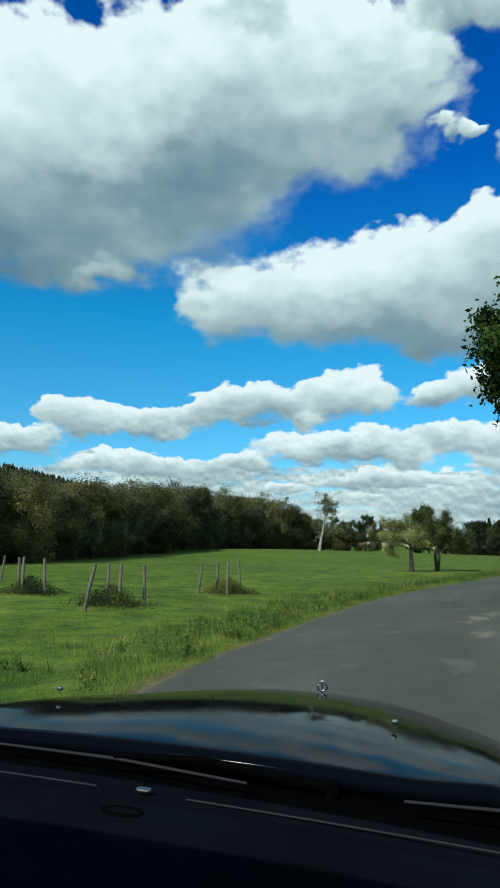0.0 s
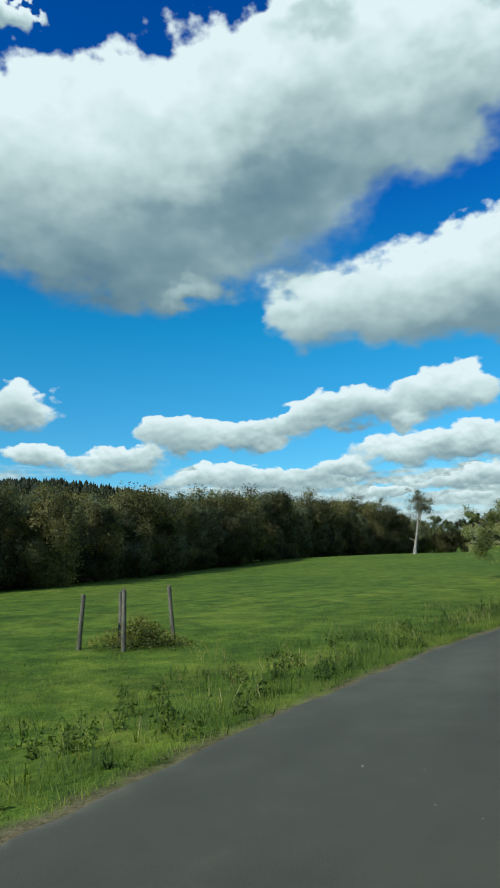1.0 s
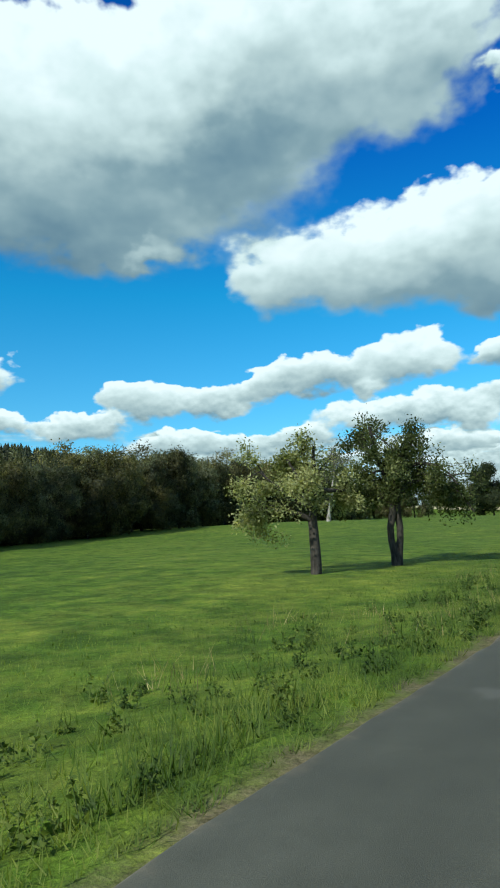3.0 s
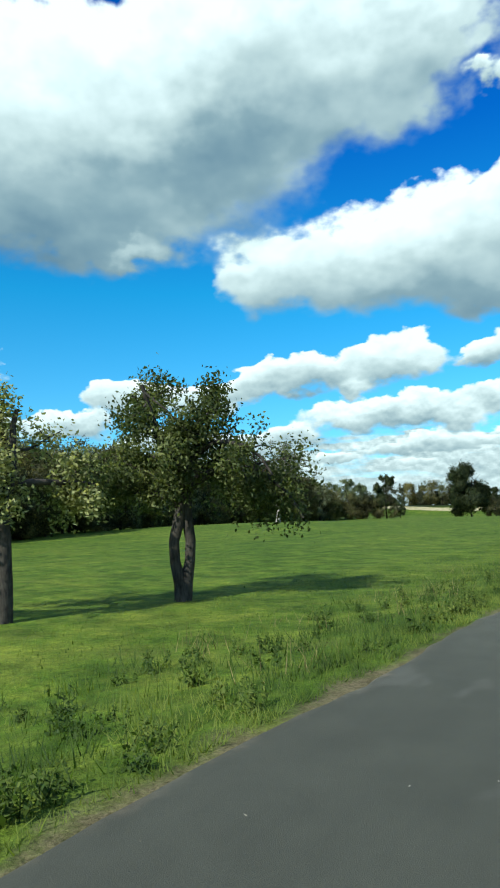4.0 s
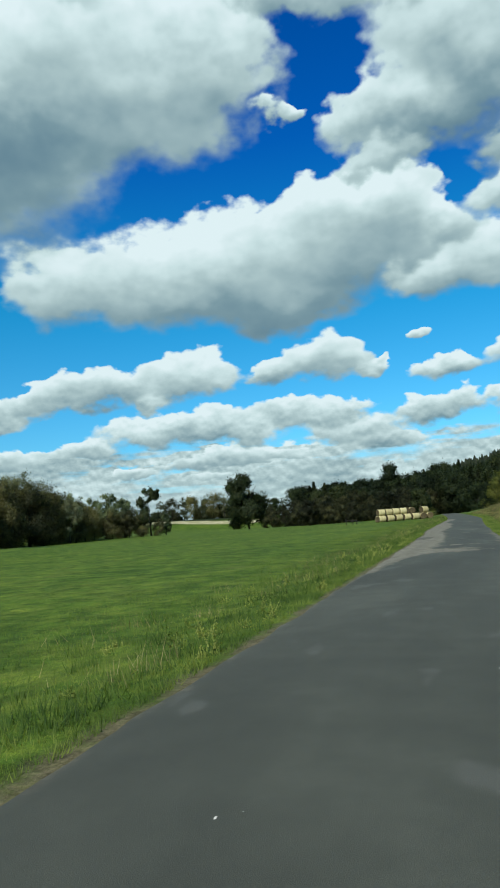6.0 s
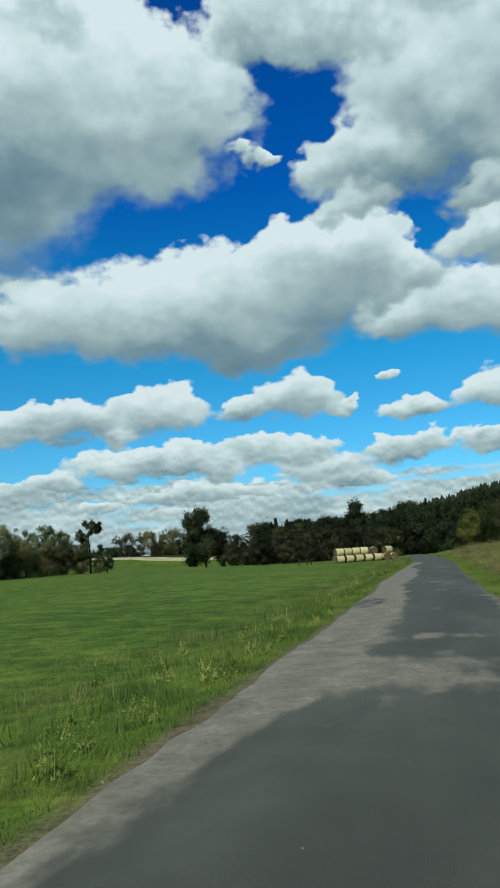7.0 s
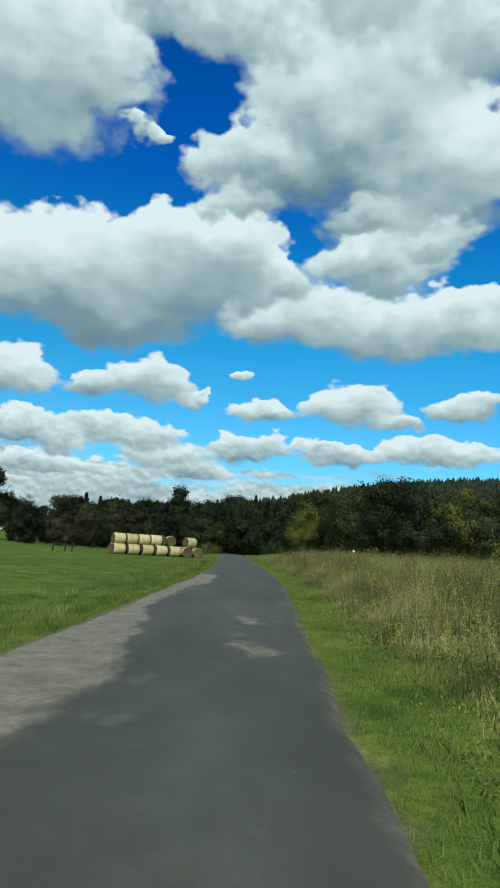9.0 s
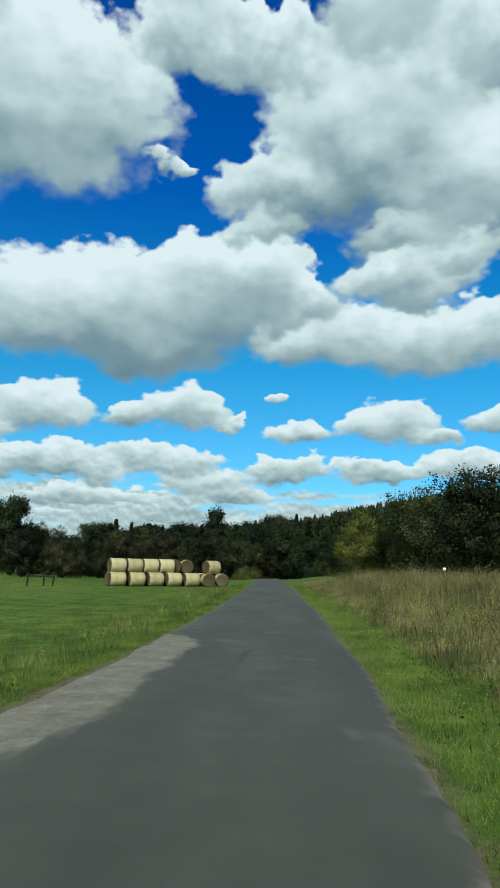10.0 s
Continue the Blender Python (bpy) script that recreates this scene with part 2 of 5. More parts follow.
class Nodes:
    """Short ways to add nodes to one tree."""

    def __init__(self, nt):
        self.nt = nt

    def put(self, kind, **props):
        n = self.nt.nodes.new(kind)
        for k, v in props.items():
            n.inputs[k.replace("_", " ")].default_value = v
        return n

    def link(self, a, b):
        self.nt.links.new(a, b)

    def noise(self, vector, scale, detail=4.0, rough=0.55):
        n = self.put("ShaderNodeTexNoise", Scale=scale, Detail=detail, Roughness=rough)
        if vector is not None:
            self.link(vector, n.inputs["Vector"])
        return n.outputs[0]

    def ramp(self, fac, stops):
        n = self.nt.nodes.new("ShaderNodeValToRGB")
        self.link(fac, n.inputs[0])
        el = n.color_ramp.elements
        while len(el) < len(stops):
            el.new(0.5)
        for e, (p, col) in zip(el, stops):
            e.position, e.color = p, (*col, 1)
        return n.outputs[0]

    def mix(self, fac, a, b, kind="MIX"):
        n = self.nt.nodes.new("ShaderNodeMix")
        n.data_type, n.blend_type = "RGBA", kind
        for sock, v in ((n.inputs[0], fac), (n.inputs[6], a), (n.inputs[7], b)):
            if isinstance(v, (int, float)):
                sock.default_value = v
            elif isinstance(v, tuple):
                sock.default_value = (*v, 1)
            else:
                self.link(v, sock)
        return n.outputs[2]

    def math(self, op, a, b=0.0, clamp=False):
        n = self.nt.nodes.new("ShaderNodeMath")
        n.operation, n.use_clamp = op, clamp
        for i, v in enumerate((a, b)):
            if isinstance(v, (int, float)):
                n.inputs[i].default_value = v
            else:
                self.link(v, n.inputs[i])
        return n.outputs[0]

    def span(self, v, lo, hi):
        n = self.nt.nodes.new("ShaderNodeMapRange")
        n.interpolation_type = "SMOOTHSTEP"
        n.inputs[1].default_value, n.inputs[2].default_value = lo, hi
        self.link(v, n.inputs[0])
        return n.outputs[0]

    def place(self):
        return self.nt.nodes.new("ShaderNodeNewGeometry").outputs["Position"]

    def bump(self, height, strength, distance, shader):
        n = self.put("ShaderNodeBump", Strength=strength, Distance=distance)
        self.link(height, n.inputs["Height"])
        self.link(n.outputs[0], shader.inputs["Normal"])


def leaf_material(name, low, mid, top, through=0.35):
    """Leaves or blades: each one has its own tone, and lets some light through."""
    m, nt, b = material(name, mid, 0.6, 0, 0.25)
    k = Nodes(nt)
    geo = nt.nodes.new("ShaderNodeNewGeometry")
    info = nt.nodes.new("ShaderNodeObjectInfo")
    patch = k.noise(geo.outputs["Position"], 0.75, 3.0)
    tone = k.math("ADD", k.math("MULTIPLY", geo.outputs["Random Per Island"], 0.42), k.math("MULTIPLY", k.span(patch, 0.3, 0.7), 0.55))
    tone = k.math("ADD", tone, k.math("MULTIPLY", k.math("SUBTRACT", info.outputs["Random"], 0.5), 0.62), clamp=True)
    col = k.ramp(tone, [(0.15, low), (0.5, mid), (0.9, top)])
    k.link(col, b.inputs["Base Color"])
    tr = nt.nodes.new("ShaderNodeBsdfTranslucent")
    k.link(k.mix(1.0, col, (1.05, 1.08, 0.6), "MULTIPLY"), tr.inputs["Color"])
    ms = nt.nodes.new("ShaderNodeMixShader")
    ms.inputs[0].default_value = through
    k.link(b.outputs[0], ms.inputs[1])
    k.link(tr.outputs[0], ms.inputs[2])
    k.link(ms.outputs[0], nt.nodes["Material Output"].inputs[0])
    return m


def grass_ground_material():
    m, nt, b = material("meadow", (0.07, 0.13, 0.025), 0.9, 0, 0.1)
    k = Nodes(nt)
    p = k.place()
    wide = k.noise(p, 0.07, 4.0)
    mid = k.noise(p, 0.6, 5.0, 0.6)
    fine = k.noise(p, 9.0, 6.0, 0.7)
    stretch = k.put("ShaderNodeMapping")
    stretch.inputs["Rotation"].default_value = (0, 0, 0.5)
    stretch.inputs["Scale"].default_value = (0.9, 0.12, 1)
    k.link(p, stretch.inputs["Vector"])
    rows = k.noise(stretch.outputs[0], 0.55, 3.0)
    clump = k.noise(p, 2.6, 4.0, 0.6)
    tone = k.math("ADD", k.math("MULTIPLY", mid, 0.34), k.math("MULTIPLY", wide, 0.22))
    tone = k.math("ADD", tone, k.math("MULTIPLY", clump, 0.34))
    tone = k.math("ADD", tone, k.math("MULTIPLY", rows, 0.16), clamp=True)
    green = k.ramp(tone, [(0.36, (0.027, 0.058, 0.008)), (0.51, (0.068, 0.117, 0.014)), (0.67, (0.155, 0.188, 0.030))])
    green = k.mix(0.75, green, k.ramp(fine, [(0.3, (0.5, 0.5, 0.45)), (0.7, (1.4, 1.4, 1.3))]), "MULTIPLY")
    green = k.mix(0.7, green, k.ramp(k.noise(p, 55.0, 3.0, 0.7), [(0.3, (0.35, 0.38, 0.35)), (0.7, (1.6, 1.55, 1.4))]), "MULTIPLY")
    tuft = k.noise(p, 1.5, 3.0, 0.55)
    green = k.mix(0.8, green, k.ramp(tuft, [(0.34, (0.62, 0.66, 0.62)), (0.5, (1.0, 1.0, 1.0)), (0.66, (1.5, 1.42, 1.3))]), "MULTIPLY")
    dry = k.span(k.noise(p, 0.35, 5.0, 0.65), 0.60, 0.72)
    green = k.mix(k.math("MULTIPLY", dry, 0.32), green, (0.20, 0.19, 0.055))
    lane = nt.nodes.new("ShaderNodeAttribute")
    lane.attribute_name = "lane"
    bare = k.span(k.math("ADD", lane.outputs["Fac"], k.math("MULTIPLY", k.noise(p, 1.3, 6.0, 0.7), 0.9)), 2.46, 2.1)
    soil = k.ramp(k.math("ADD", k.math("MULTIPLY", fine, 0.5), k.math("MULTIPLY", k.noise(p, 40.0, 3.0, 0.7), 0.5)), [(0.38, (0.060, 0.046, 0.026)), (0.6, (0.20, 0.155, 0.095))])
    green = k.mix(k.math("MULTIPLY", bare, 0.85), green, soil)
    sep = nt.nodes.new("ShaderNodeSeparateXYZ")
    k.link(p, sep.inputs[0])
    wood = k.span(sep.outputs[2], 3.0, 5.0)
    k.link(k.mix(wood, green, (0.022, 0.032, 0.012)), b.inputs["Base Color"])
    k.bump(k.math("ADD", fine, mid), 0.6, 0.06, b)
    return m


def asphalt_material():
    m, nt, b = material("asphalt", (0.06, 0.06, 0.062), 0.85, 0, 0.3)
    k = Nodes(nt)
    p = k.place()
    uv = nt.nodes.new("ShaderNodeUVMap").outputs[0]

    def fact(name):
        n = nt.nodes.new("ShaderNodeAttribute")
        n.attribute_name = name
        return n.outputs["Fac"]

    def drawn_out(sx, sy):
        n = k.put("ShaderNodeMapping")
        n.inputs["Scale"].default_value = (sx, sy, 1)
        k.link(uv, n.inputs["Vector"])
        return n.outputs[0]

    grit = k.noise(p, 160.0, 3.0, 0.7)
    mid = k.noise(p, 2.2, 5.0, 0.6)
    wide = k.noise(drawn_out(1.0, 0.25), 0.6, 4.0)
    tone = k.math("ADD", k.math("MULTIPLY", mid, 0.28), k.math("MULTIPLY", wide, 0.72))
    col = k.ramp(tone, [(0.34, (0.046, 0.047, 0.035)), (0.52, (0.065, 0.066, 0.049)), (0.7, (0.098, 0.098, 0.074))])
    # pale scars where the top coat has come off
    scar = k.span(k.noise(drawn_out(1.2, 0.6), 0.9, 3.0, 0.5), 0.63, 0.69)
    col = k.mix(k.math("MULTIPLY", scar, 0.3), col, (0.15, 0.145, 0.125))
    # soil washed over the edge
    rim = k.span(k.math("ADD", fact("rim"), k.math("MULTIPLY", k.noise(p, 3.0, 6.0, 0.7), 0.5)), 0.42, 0.18)
    col = k.mix(k.math("MULTIPLY", rim, 0.8), col, k.ramp(mid, [(0.35, (0.10, 0.080, 0.050)), (0.65, (0.24, 0.20, 0.14))]))
    # the old pale surface beside the newer coat
    ragged = k.math("MULTIPLY", k.math("SUBTRACT", k.noise(drawn_out(1.6, 0.6), 1.6, 5.0, 0.55), 0.5), 1.2)
    pale = k.span(k.math("ADD", fact("wash"), ragged), 0.32, 0.68)
    old = k.ramp(k.math("ADD", k.math("MULTIPLY", k.noise(p, 2.4, 6.0, 0.7), 0.6), k.math("MULTIPLY", k.noise(p, 13.0, 4.0, 0.7), 0.4)), [(0.34, (0.104, 0.092, 0.064)), (0.52, (0.192, 0.170, 0.120)), (0.68, (0.30, 0.268, 0.195))])
    col = k.mix(k.math("MULTIPLY", pale, 0.92), col, old)
    # open cracks and holes
    crack = k.put("ShaderNodeTexVoronoi", Scale=5.0)
    crack.feature = "DISTANCE_TO_EDGE"
    bent = k.put("ShaderNodeVectorMath")
    bent.operation = "ADD"
    k.link(p, bent.inputs[0])
    wob = k.put("ShaderNodeTexNoise", Scale=4.0, Detail=4.0)
    k.link(p, wob.inputs["Vector"])
    k.link(wob.outputs["Color"], bent.inputs[1])
    k.link(bent.outputs[0], crack.inputs["Vector"])
    split = k.span(k.math("SUBTRACT", crack.outputs["Distance"], k.math("MULTIPLY", mid, 0.12)), 0.05, 0.0)
    hole = k.span(k.noise(drawn_out(1.0, 0.6), 3.2, 5.0, 0.65), 0.50, 0.58)
    split = k.math("MAXIMUM", split, hole)
    dark = k.math("MULTIPLY", split, k.span(k.math("ADD", fact("broken"), k.math("MULTIPLY", k.math("SUBTRACT", mid, 0.5), 0.9)), 0.4, 0.6), clamp=True)
    col = k.mix(k.math("MULTIPLY", dark, 0.85), col, (0.022, 0.020, 0.016))
    col = k.mix(0.5, col, k.ramp(grit, [(0.3, (0.6, 0.6, 0.6)), (0.7, (1.4, 1.4, 1.4))]), "MULTIPLY")
    k.link(col, b.inputs["Base Color"])
    k.bump(k.math("SUBTRACT", k.math("ADD", grit, mid), k.math("MULTIPLY", dark, 3.0)), 0.4, 0.01, b)
    return m


def bark_material(name, dark, light, scale=1.0):
    m, nt, b = material(name, dark, 0.9, 0, 0.2)
    k = Nodes(nt)
    co = nt.nodes.new("ShaderNodeTexCoord").outputs["Object"]
    mp = k.put("ShaderNodeMapping")
    mp.inputs["Scale"].default_value = (1, 1, 0.22)
    k.link(co, mp.inputs["Vector"])
    ridge = k.noise(mp.outputs[0], 22.0 * scale, 5.0, 0.65)
    blot = k.noise(co, 3.0 * scale, 4.0)
    col = k.ramp(k.math("ADD", k.math("MULTIPLY", ridge, 0.6), k.math("MULTIPLY", blot, 0.4)), [(0.35, dark), (0.65, light)])
    k.link(col, b.inputs["Base Color"])
    k.bump(ridge, 0.8, 0.03, b)
    return m


def straw_material(name="straw", dark=(0.24, 0.19, 0.085), mid=(0.50, 0.43, 0.22), light=(0.66, 0.60, 0.36)):
    m, nt, b = material(name, mid, 0.85, 0, 0.2)
    k = Nodes(nt)
    co = nt.nodes.new("ShaderNodeTexCoord").outputs["Object"]
    mp = k.put("ShaderNodeMapping")
    mp.inputs["Scale"].default_value = (1, 6, 6)
    k.link(co, mp.inputs["Vector"])
    fib, blot = k.noise(mp.outputs[0], 9.0, 6.0, 0.7), k.noise(co, 1.8, 4.0)
    info = nt.nodes.new("ShaderNodeObjectInfo").outputs["Random"]
    tone = k.math("ADD", k.math("MULTIPLY", fib, 0.5), k.math("ADD", k.math("MULTIPLY", blot, 0.35), k.math("MULTIPLY", info, 0.15)))
    col = k.ramp(tone, [(0.3, dark), (0.55, mid), (0.75, light)])
    k.link(col, b.inputs["Base Color"])
    k.bump(fib, 0.9, 0.03, b)
    return m


def thatch_material():
    """Dead stems and thin grass on ground that is not mown."""
    m, nt, b = material("dry_thatch", (0.2, 0.17, 0.07), 0.95, 0, 0.1)
    k = Nodes(nt)
    p = k.place()
    wide, mid, fine = k.noise(p, 0.35, 4.0), k.noise(p, 1.7, 5.0, 0.6), k.noise(p, 14.0, 5.0, 0.7)
    tone = k.math("ADD", k.math("MULTIPLY", wide, 0.45), k.math("ADD", k.math("MULTIPLY", mid, 0.35), k.math("MULTIPLY", fine, 0.2)))
    k.link(k.ramp(tone, [(0.38, (0.060, 0.095, 0.018)), (0.5, (0.160, 0.165, 0.048)), (0.63, (0.34, 0.29, 0.13))]), b.inputs["Base Color"])
    k.bump(k.math("ADD", fine, mid), 0.9, 0.08, b)
    return m


THATCH = thatch_material()
MEADOW, ASPHALT, STRAW = grass_ground_material(), asphalt_material(), straw_material()
# darker copy of the straw, with the bale ends' shade put into its colour
SHADED_STRAW = straw_material("shaded_straw", (0.035, 0.027, 0.014), (0.105, 0.08, 0.04), (0.24, 0.19, 0.10))
BARK = bark_material("apple_bark", (0.016, 0.014, 0.012), (0.080, 0.070, 0.058))
LIME_LEAF = leaf_material("lime_leaves", (0.020, 0.042, 0.009), (0.055, 0.095, 0.020), (0.15, 0.20, 0.05), 0.45)
DARK_BARK = bark_material("dark_bark", (0.012, 0.010, 0.008), (0.042, 0.036, 0.029), 0.5)
WILLOW_LEAF = leaf_material("willow_leaves", (0.054, 0.064, 0.036), (0.150, 0.166, 0.096), (0.312, 0.320, 0.186), 0.5)
PALE_BARK = bark_material("bleached_wood", (0.09, 0.08, 0.066), (0.44, 0.41, 0.36), 0.5)
POST_WOOD = bark_material("weathered_wood", (0.050, 0.047, 0.035), (0.20, 0.185, 0.14), 2.0)
APPLE_LEAF = leaf_material("apple_leaves", (0.070, 0.092, 0.030), (0.21, 0.24, 0.088), (0.48, 0.48, 0.22), 0.5)
WOOD_LEAF = leaf_material("wood_leaves", (0.040, 0.045, 0.021), (0.118, 0.116, 0.048), (0.27, 0.245, 0.098), 0.5)
DARK_LEAF = leaf_material("oak_leaves", (0.011, 0.020, 0.010), (0.032, 0.048, 0.018), (0.075, 0.090, 0.031), 0.5)
HEDGE_LEAF = leaf_material("hedge_leaves", (0.016, 0.020, 0.010), (0.048, 0.052, 0.022), (0.125, 0.115, 0.045), 0.45)
SHRUB_LEAF = leaf_material("shrub_leaves", (0.020, 0.034, 0.009), (0.070, 0.092, 0.022), (0.21, 0.21, 0.045), 0.5)
THORN_LEAF = leaf_material("thorn_leaves", (0.012, 0.020, 0.007), (0.042, 0.054, 0.016), (0.13, 0.135, 0.038), 0.45)
ALDER_LEAF = leaf_material("alder_leaves", (0.056, 0.078, 0.039), (0.147, 0.183, 0.090), (0.308, 0.345, 0.168), 0.5)
HILL_LEAF = leaf_material("far_needles", (0.016, 0.024, 0.010), (0.032, 0.043, 0.017), (0.055, 0.064, 0.025), 0.4)
WEED_STEM = leaf_material("rank_weeds", (0.048, 0.044, 0.017), (0.215, 0.182, 0.072), (0.48, 0.41, 0.20), 0.45)
GREY_LEAF = leaf_material("sparse_leaves", (0.035, 0.038, 0.025), (0.09, 0.095, 0.062), (0.22, 0.22, 0.155), 0.4)
NEEDLE = leaf_material("spruce_needles", (0.014, 0.022, 0.011), (0.034, 0.048, 0.021), (0.070, 0.082, 0.034), 0.45)
BLADE = leaf_material("grass_blades", (0.030, 0.062, 0.008), (0.080, 0.132, 0.017), (0.19, 0.23, 0.042), 0.5)
DRY_BLADE = leaf_material("dry_weeds", (0.075, 0.066, 0.025), (0.31, 0.26, 0.11), (0.58, 0.50, 0.28), 0.45)
RANK_LEAF = leaf_material("weed_leaves", (0.055, 0.096, 0.018), (0.165, 0.215, 0.040), (0.38, 0.39, 0.105), 0.5)


# ---- mesh helpers ----
def mesh_of(name, verts, faces, mat, smooth=False, normals=None):
    """A mesh from vertex and face arrays; faces all of one size. normals: for soft shading of leaves and blades."""
    me = bpy.data.meshes.new(name)
    verts, faces = np.asarray(verts, np.float32), np.array(faces, np.int32)
    if normals is not None:
        # the front of each leaf is the side that its normal points to
        a, b, c = (verts[faces[:, i]] for i in range(3))
        back = (np.cross(b - a, c - a) * normals[faces[:, 0]]).sum(1) < 0
        faces[back] = faces[back][:, ::-1]
    n, k = faces.shape
    me.vertices.add(len(verts))
    me.vertices.foreach_set("co", verts.ravel())
    me.loops.add(n * k)
    me.loops.foreach_set("vertex_index", faces.ravel())
    me.polygons.add(n)
    me.polygons.foreach_set("loop_start", np.arange(0, n * k, k, dtype=np.int32))
    me.polygons.foreach_set("use_smooth", np.full(n, smooth))
    me.update(calc_edges=True)
    me.materials.append(mat)
    if normals is not None:
        me.polygons.foreach_set("use_smooth", np.full(n, True))
        me.normals_split_custom_set_from_vertices(normals / (np.linalg.norm(normals, axis=1, keepdims=True) + 1e-9))
    return me


def outward(rng, verts, centre, per, loose=0.55):
    """Normals that point away from a crown's middle, a little astray for each leaf."""
    d = verts - np.asarray(centre)
    d /= np.linalg.norm(d, axis=1, keepdims=True) + 1e-9
    return d + np.repeat(rng.normal(size=(len(verts) // per, 3)) * loose, per, axis=0)


def part(name, data, mat=None, parent=None, label=""):
    """One mesh object under a thing or a part. data: a bmesh or a mesh."""
    if isinstance(data, bmesh.types.BMesh):
        me = bpy.data.meshes.new(name)
        data.to_mesh(me)
        data.free()
        me.materials.append(mat)
    else:
        me = data
    ob = new(name, me)
    ob.parent = parent
    return tagged(ob, label) if label else ob


def empty(name, m, label, category, group="", kind=""):
    ob = new(name)
    ob.matrix_basis = m
    ob.empty_display_size = 0.2
    return tagged(ob, label, category, group, kind)


def box(bm, size, m, bevel=0.0):
    made = bmesh.ops.create_cube(bm, size=1.0, matrix=m @ Matrix.Diagonal((*size, 1)))
    if bevel:
        edges = {e for v in made["verts"] for e in v.link_edges}
        bmesh.ops.bevel(bm, geom=list(edges), offset=bevel, segments=2, affect="EDGES", profile=0.6)


def tubes(lines, sides=6):
    """Vertices and quads of tapered tubes. lines: (points, radii)."""
    vs, fs, base = [], [], 0
    ang = np.linspace(0, 2 * np.pi, sides, endpoint=False)
    for pts, rad in lines:
        pts, rad = np.asarray(pts, float), np.asarray(rad, float)
        d = np.gradient(pts, axis=0)
        d /= np.linalg.norm(d, axis=1, keepdims=True) + 1e-9
        ref = np.where(np.abs(d[:, 2:3]) > 0.9, [[1.0, 0, 0]], [[0, 0, 1.0]])
        a = np.cross(d, ref)
        a /= np.linalg.norm(a, axis=1, keepdims=True) + 1e-9
        b = np.cross(d, a)
        ring = pts[:, None] + rad[:, None, None] * (a[:, None] * np.cos(ang)[None, :, None] + b[:, None] * np.sin(ang)[None, :, None])
        vs.append(ring.reshape(-1, 3))
        n = len(pts)
        i, j = np.meshgrid(np.arange(n - 1), np.arange(sides), indexing="ij")
        j2 = (j + 1) % sides
        fs.append(np.stack([base + i * sides + j, base + i * sides + j2, base + (i + 1) * sides + j2, base + (i + 1) * sides + j], -1).reshape(-1, 4))
        base += n * sides
    return np.concatenate(vs), np.concatenate(fs)


def leaves(rng, centres, size, flat=0.0):
    """A small folded-flat leaf at each centre: vertices and quads."""
    n = len(centres)
    nor = rng.normal(size=(n, 3))
    nor[:, 2] += flat
    nor /= np.linalg.norm(nor, axis=1, keepdims=True)
    a = np.cross(nor, rng.normal(size=(n, 3)))
    a /= np.linalg.norm(a, axis=1, keepdims=True) + 1e-9
    b = np.cross(nor, a)
    s = size * rng.uniform(0.55, 1.35, (n, 1))
    c = np.asarray(centres)
    v = np.stack([c - a * s, c + b * s * 0.55 - a * s * 0.1, c + a * s, c - b * s * 0.55 - a * s * 0.1], 1).reshape(-1, 3)
    return v, np.arange(4 * n).reshape(n, 4)


# ---- the lie of the land ----
ROAD_Y = np.array([-420, -260, -200, -160, -140, -122, -112, -105, -96, -82, -66, -43, -20, 0, 20, 40, 70, 150, 320])
ROAD_X = np.array([96, 49.5, 30.2, 17.4, 11.2, 5.8, 3.75, 2.95, 2.3, 1.55, 1.05, 0.42, 0.0, -0.36, -1.15, -2.45, -4.7, -11.0, -24.0])
HALF = 1.74
_fine = np.arange(-420.0, 320.5, 1.0)
_bend = np.interp(_fine, ROAD_Y, ROAD_X)
_pad = np.pad(_bend, 5, mode="reflect", reflect_type="odd")
_bend = np.convolve(_pad, np.hanning(13)[1:-1] / np.hanning(13).sum(), mode="valid")


def road_x(y):
    return np.interp(y, _fine, _bend)


def edge_left(y):
    """How far the asphalt reaches from the middle of the lane, on the meadow's side."""
    return np.interp(y, (-300, -122, -108, -100, -95, -70, -40, -28, -22, -8, 4, 10, 40), (2.1, 2.1, 2.15, 1.88, 1.72, 1.78, 1.68, 1.8, 2.1, 2.1, 2.05, 1.85, 1.85))


def edge_right(y):
    return np.interp(y, (-300, -50, -37, -30, -20, -4, 6, 14, 30), (1.74, 1.76, 1.88, 1.72, 1.52, 1.44, 1.68, 1.68, 1.5))


def ease(v, lo, hi):
    u = np.clip((v - lo) / (hi - lo), 0, 1)
    return u * u * (3 - 2 * u)


def bulge(x, y, cx, cy, sx, sy, h):
    return h * np.exp(-(((x - cx) / sx) ** 2) - ((y - cy) / sy) ** 2)


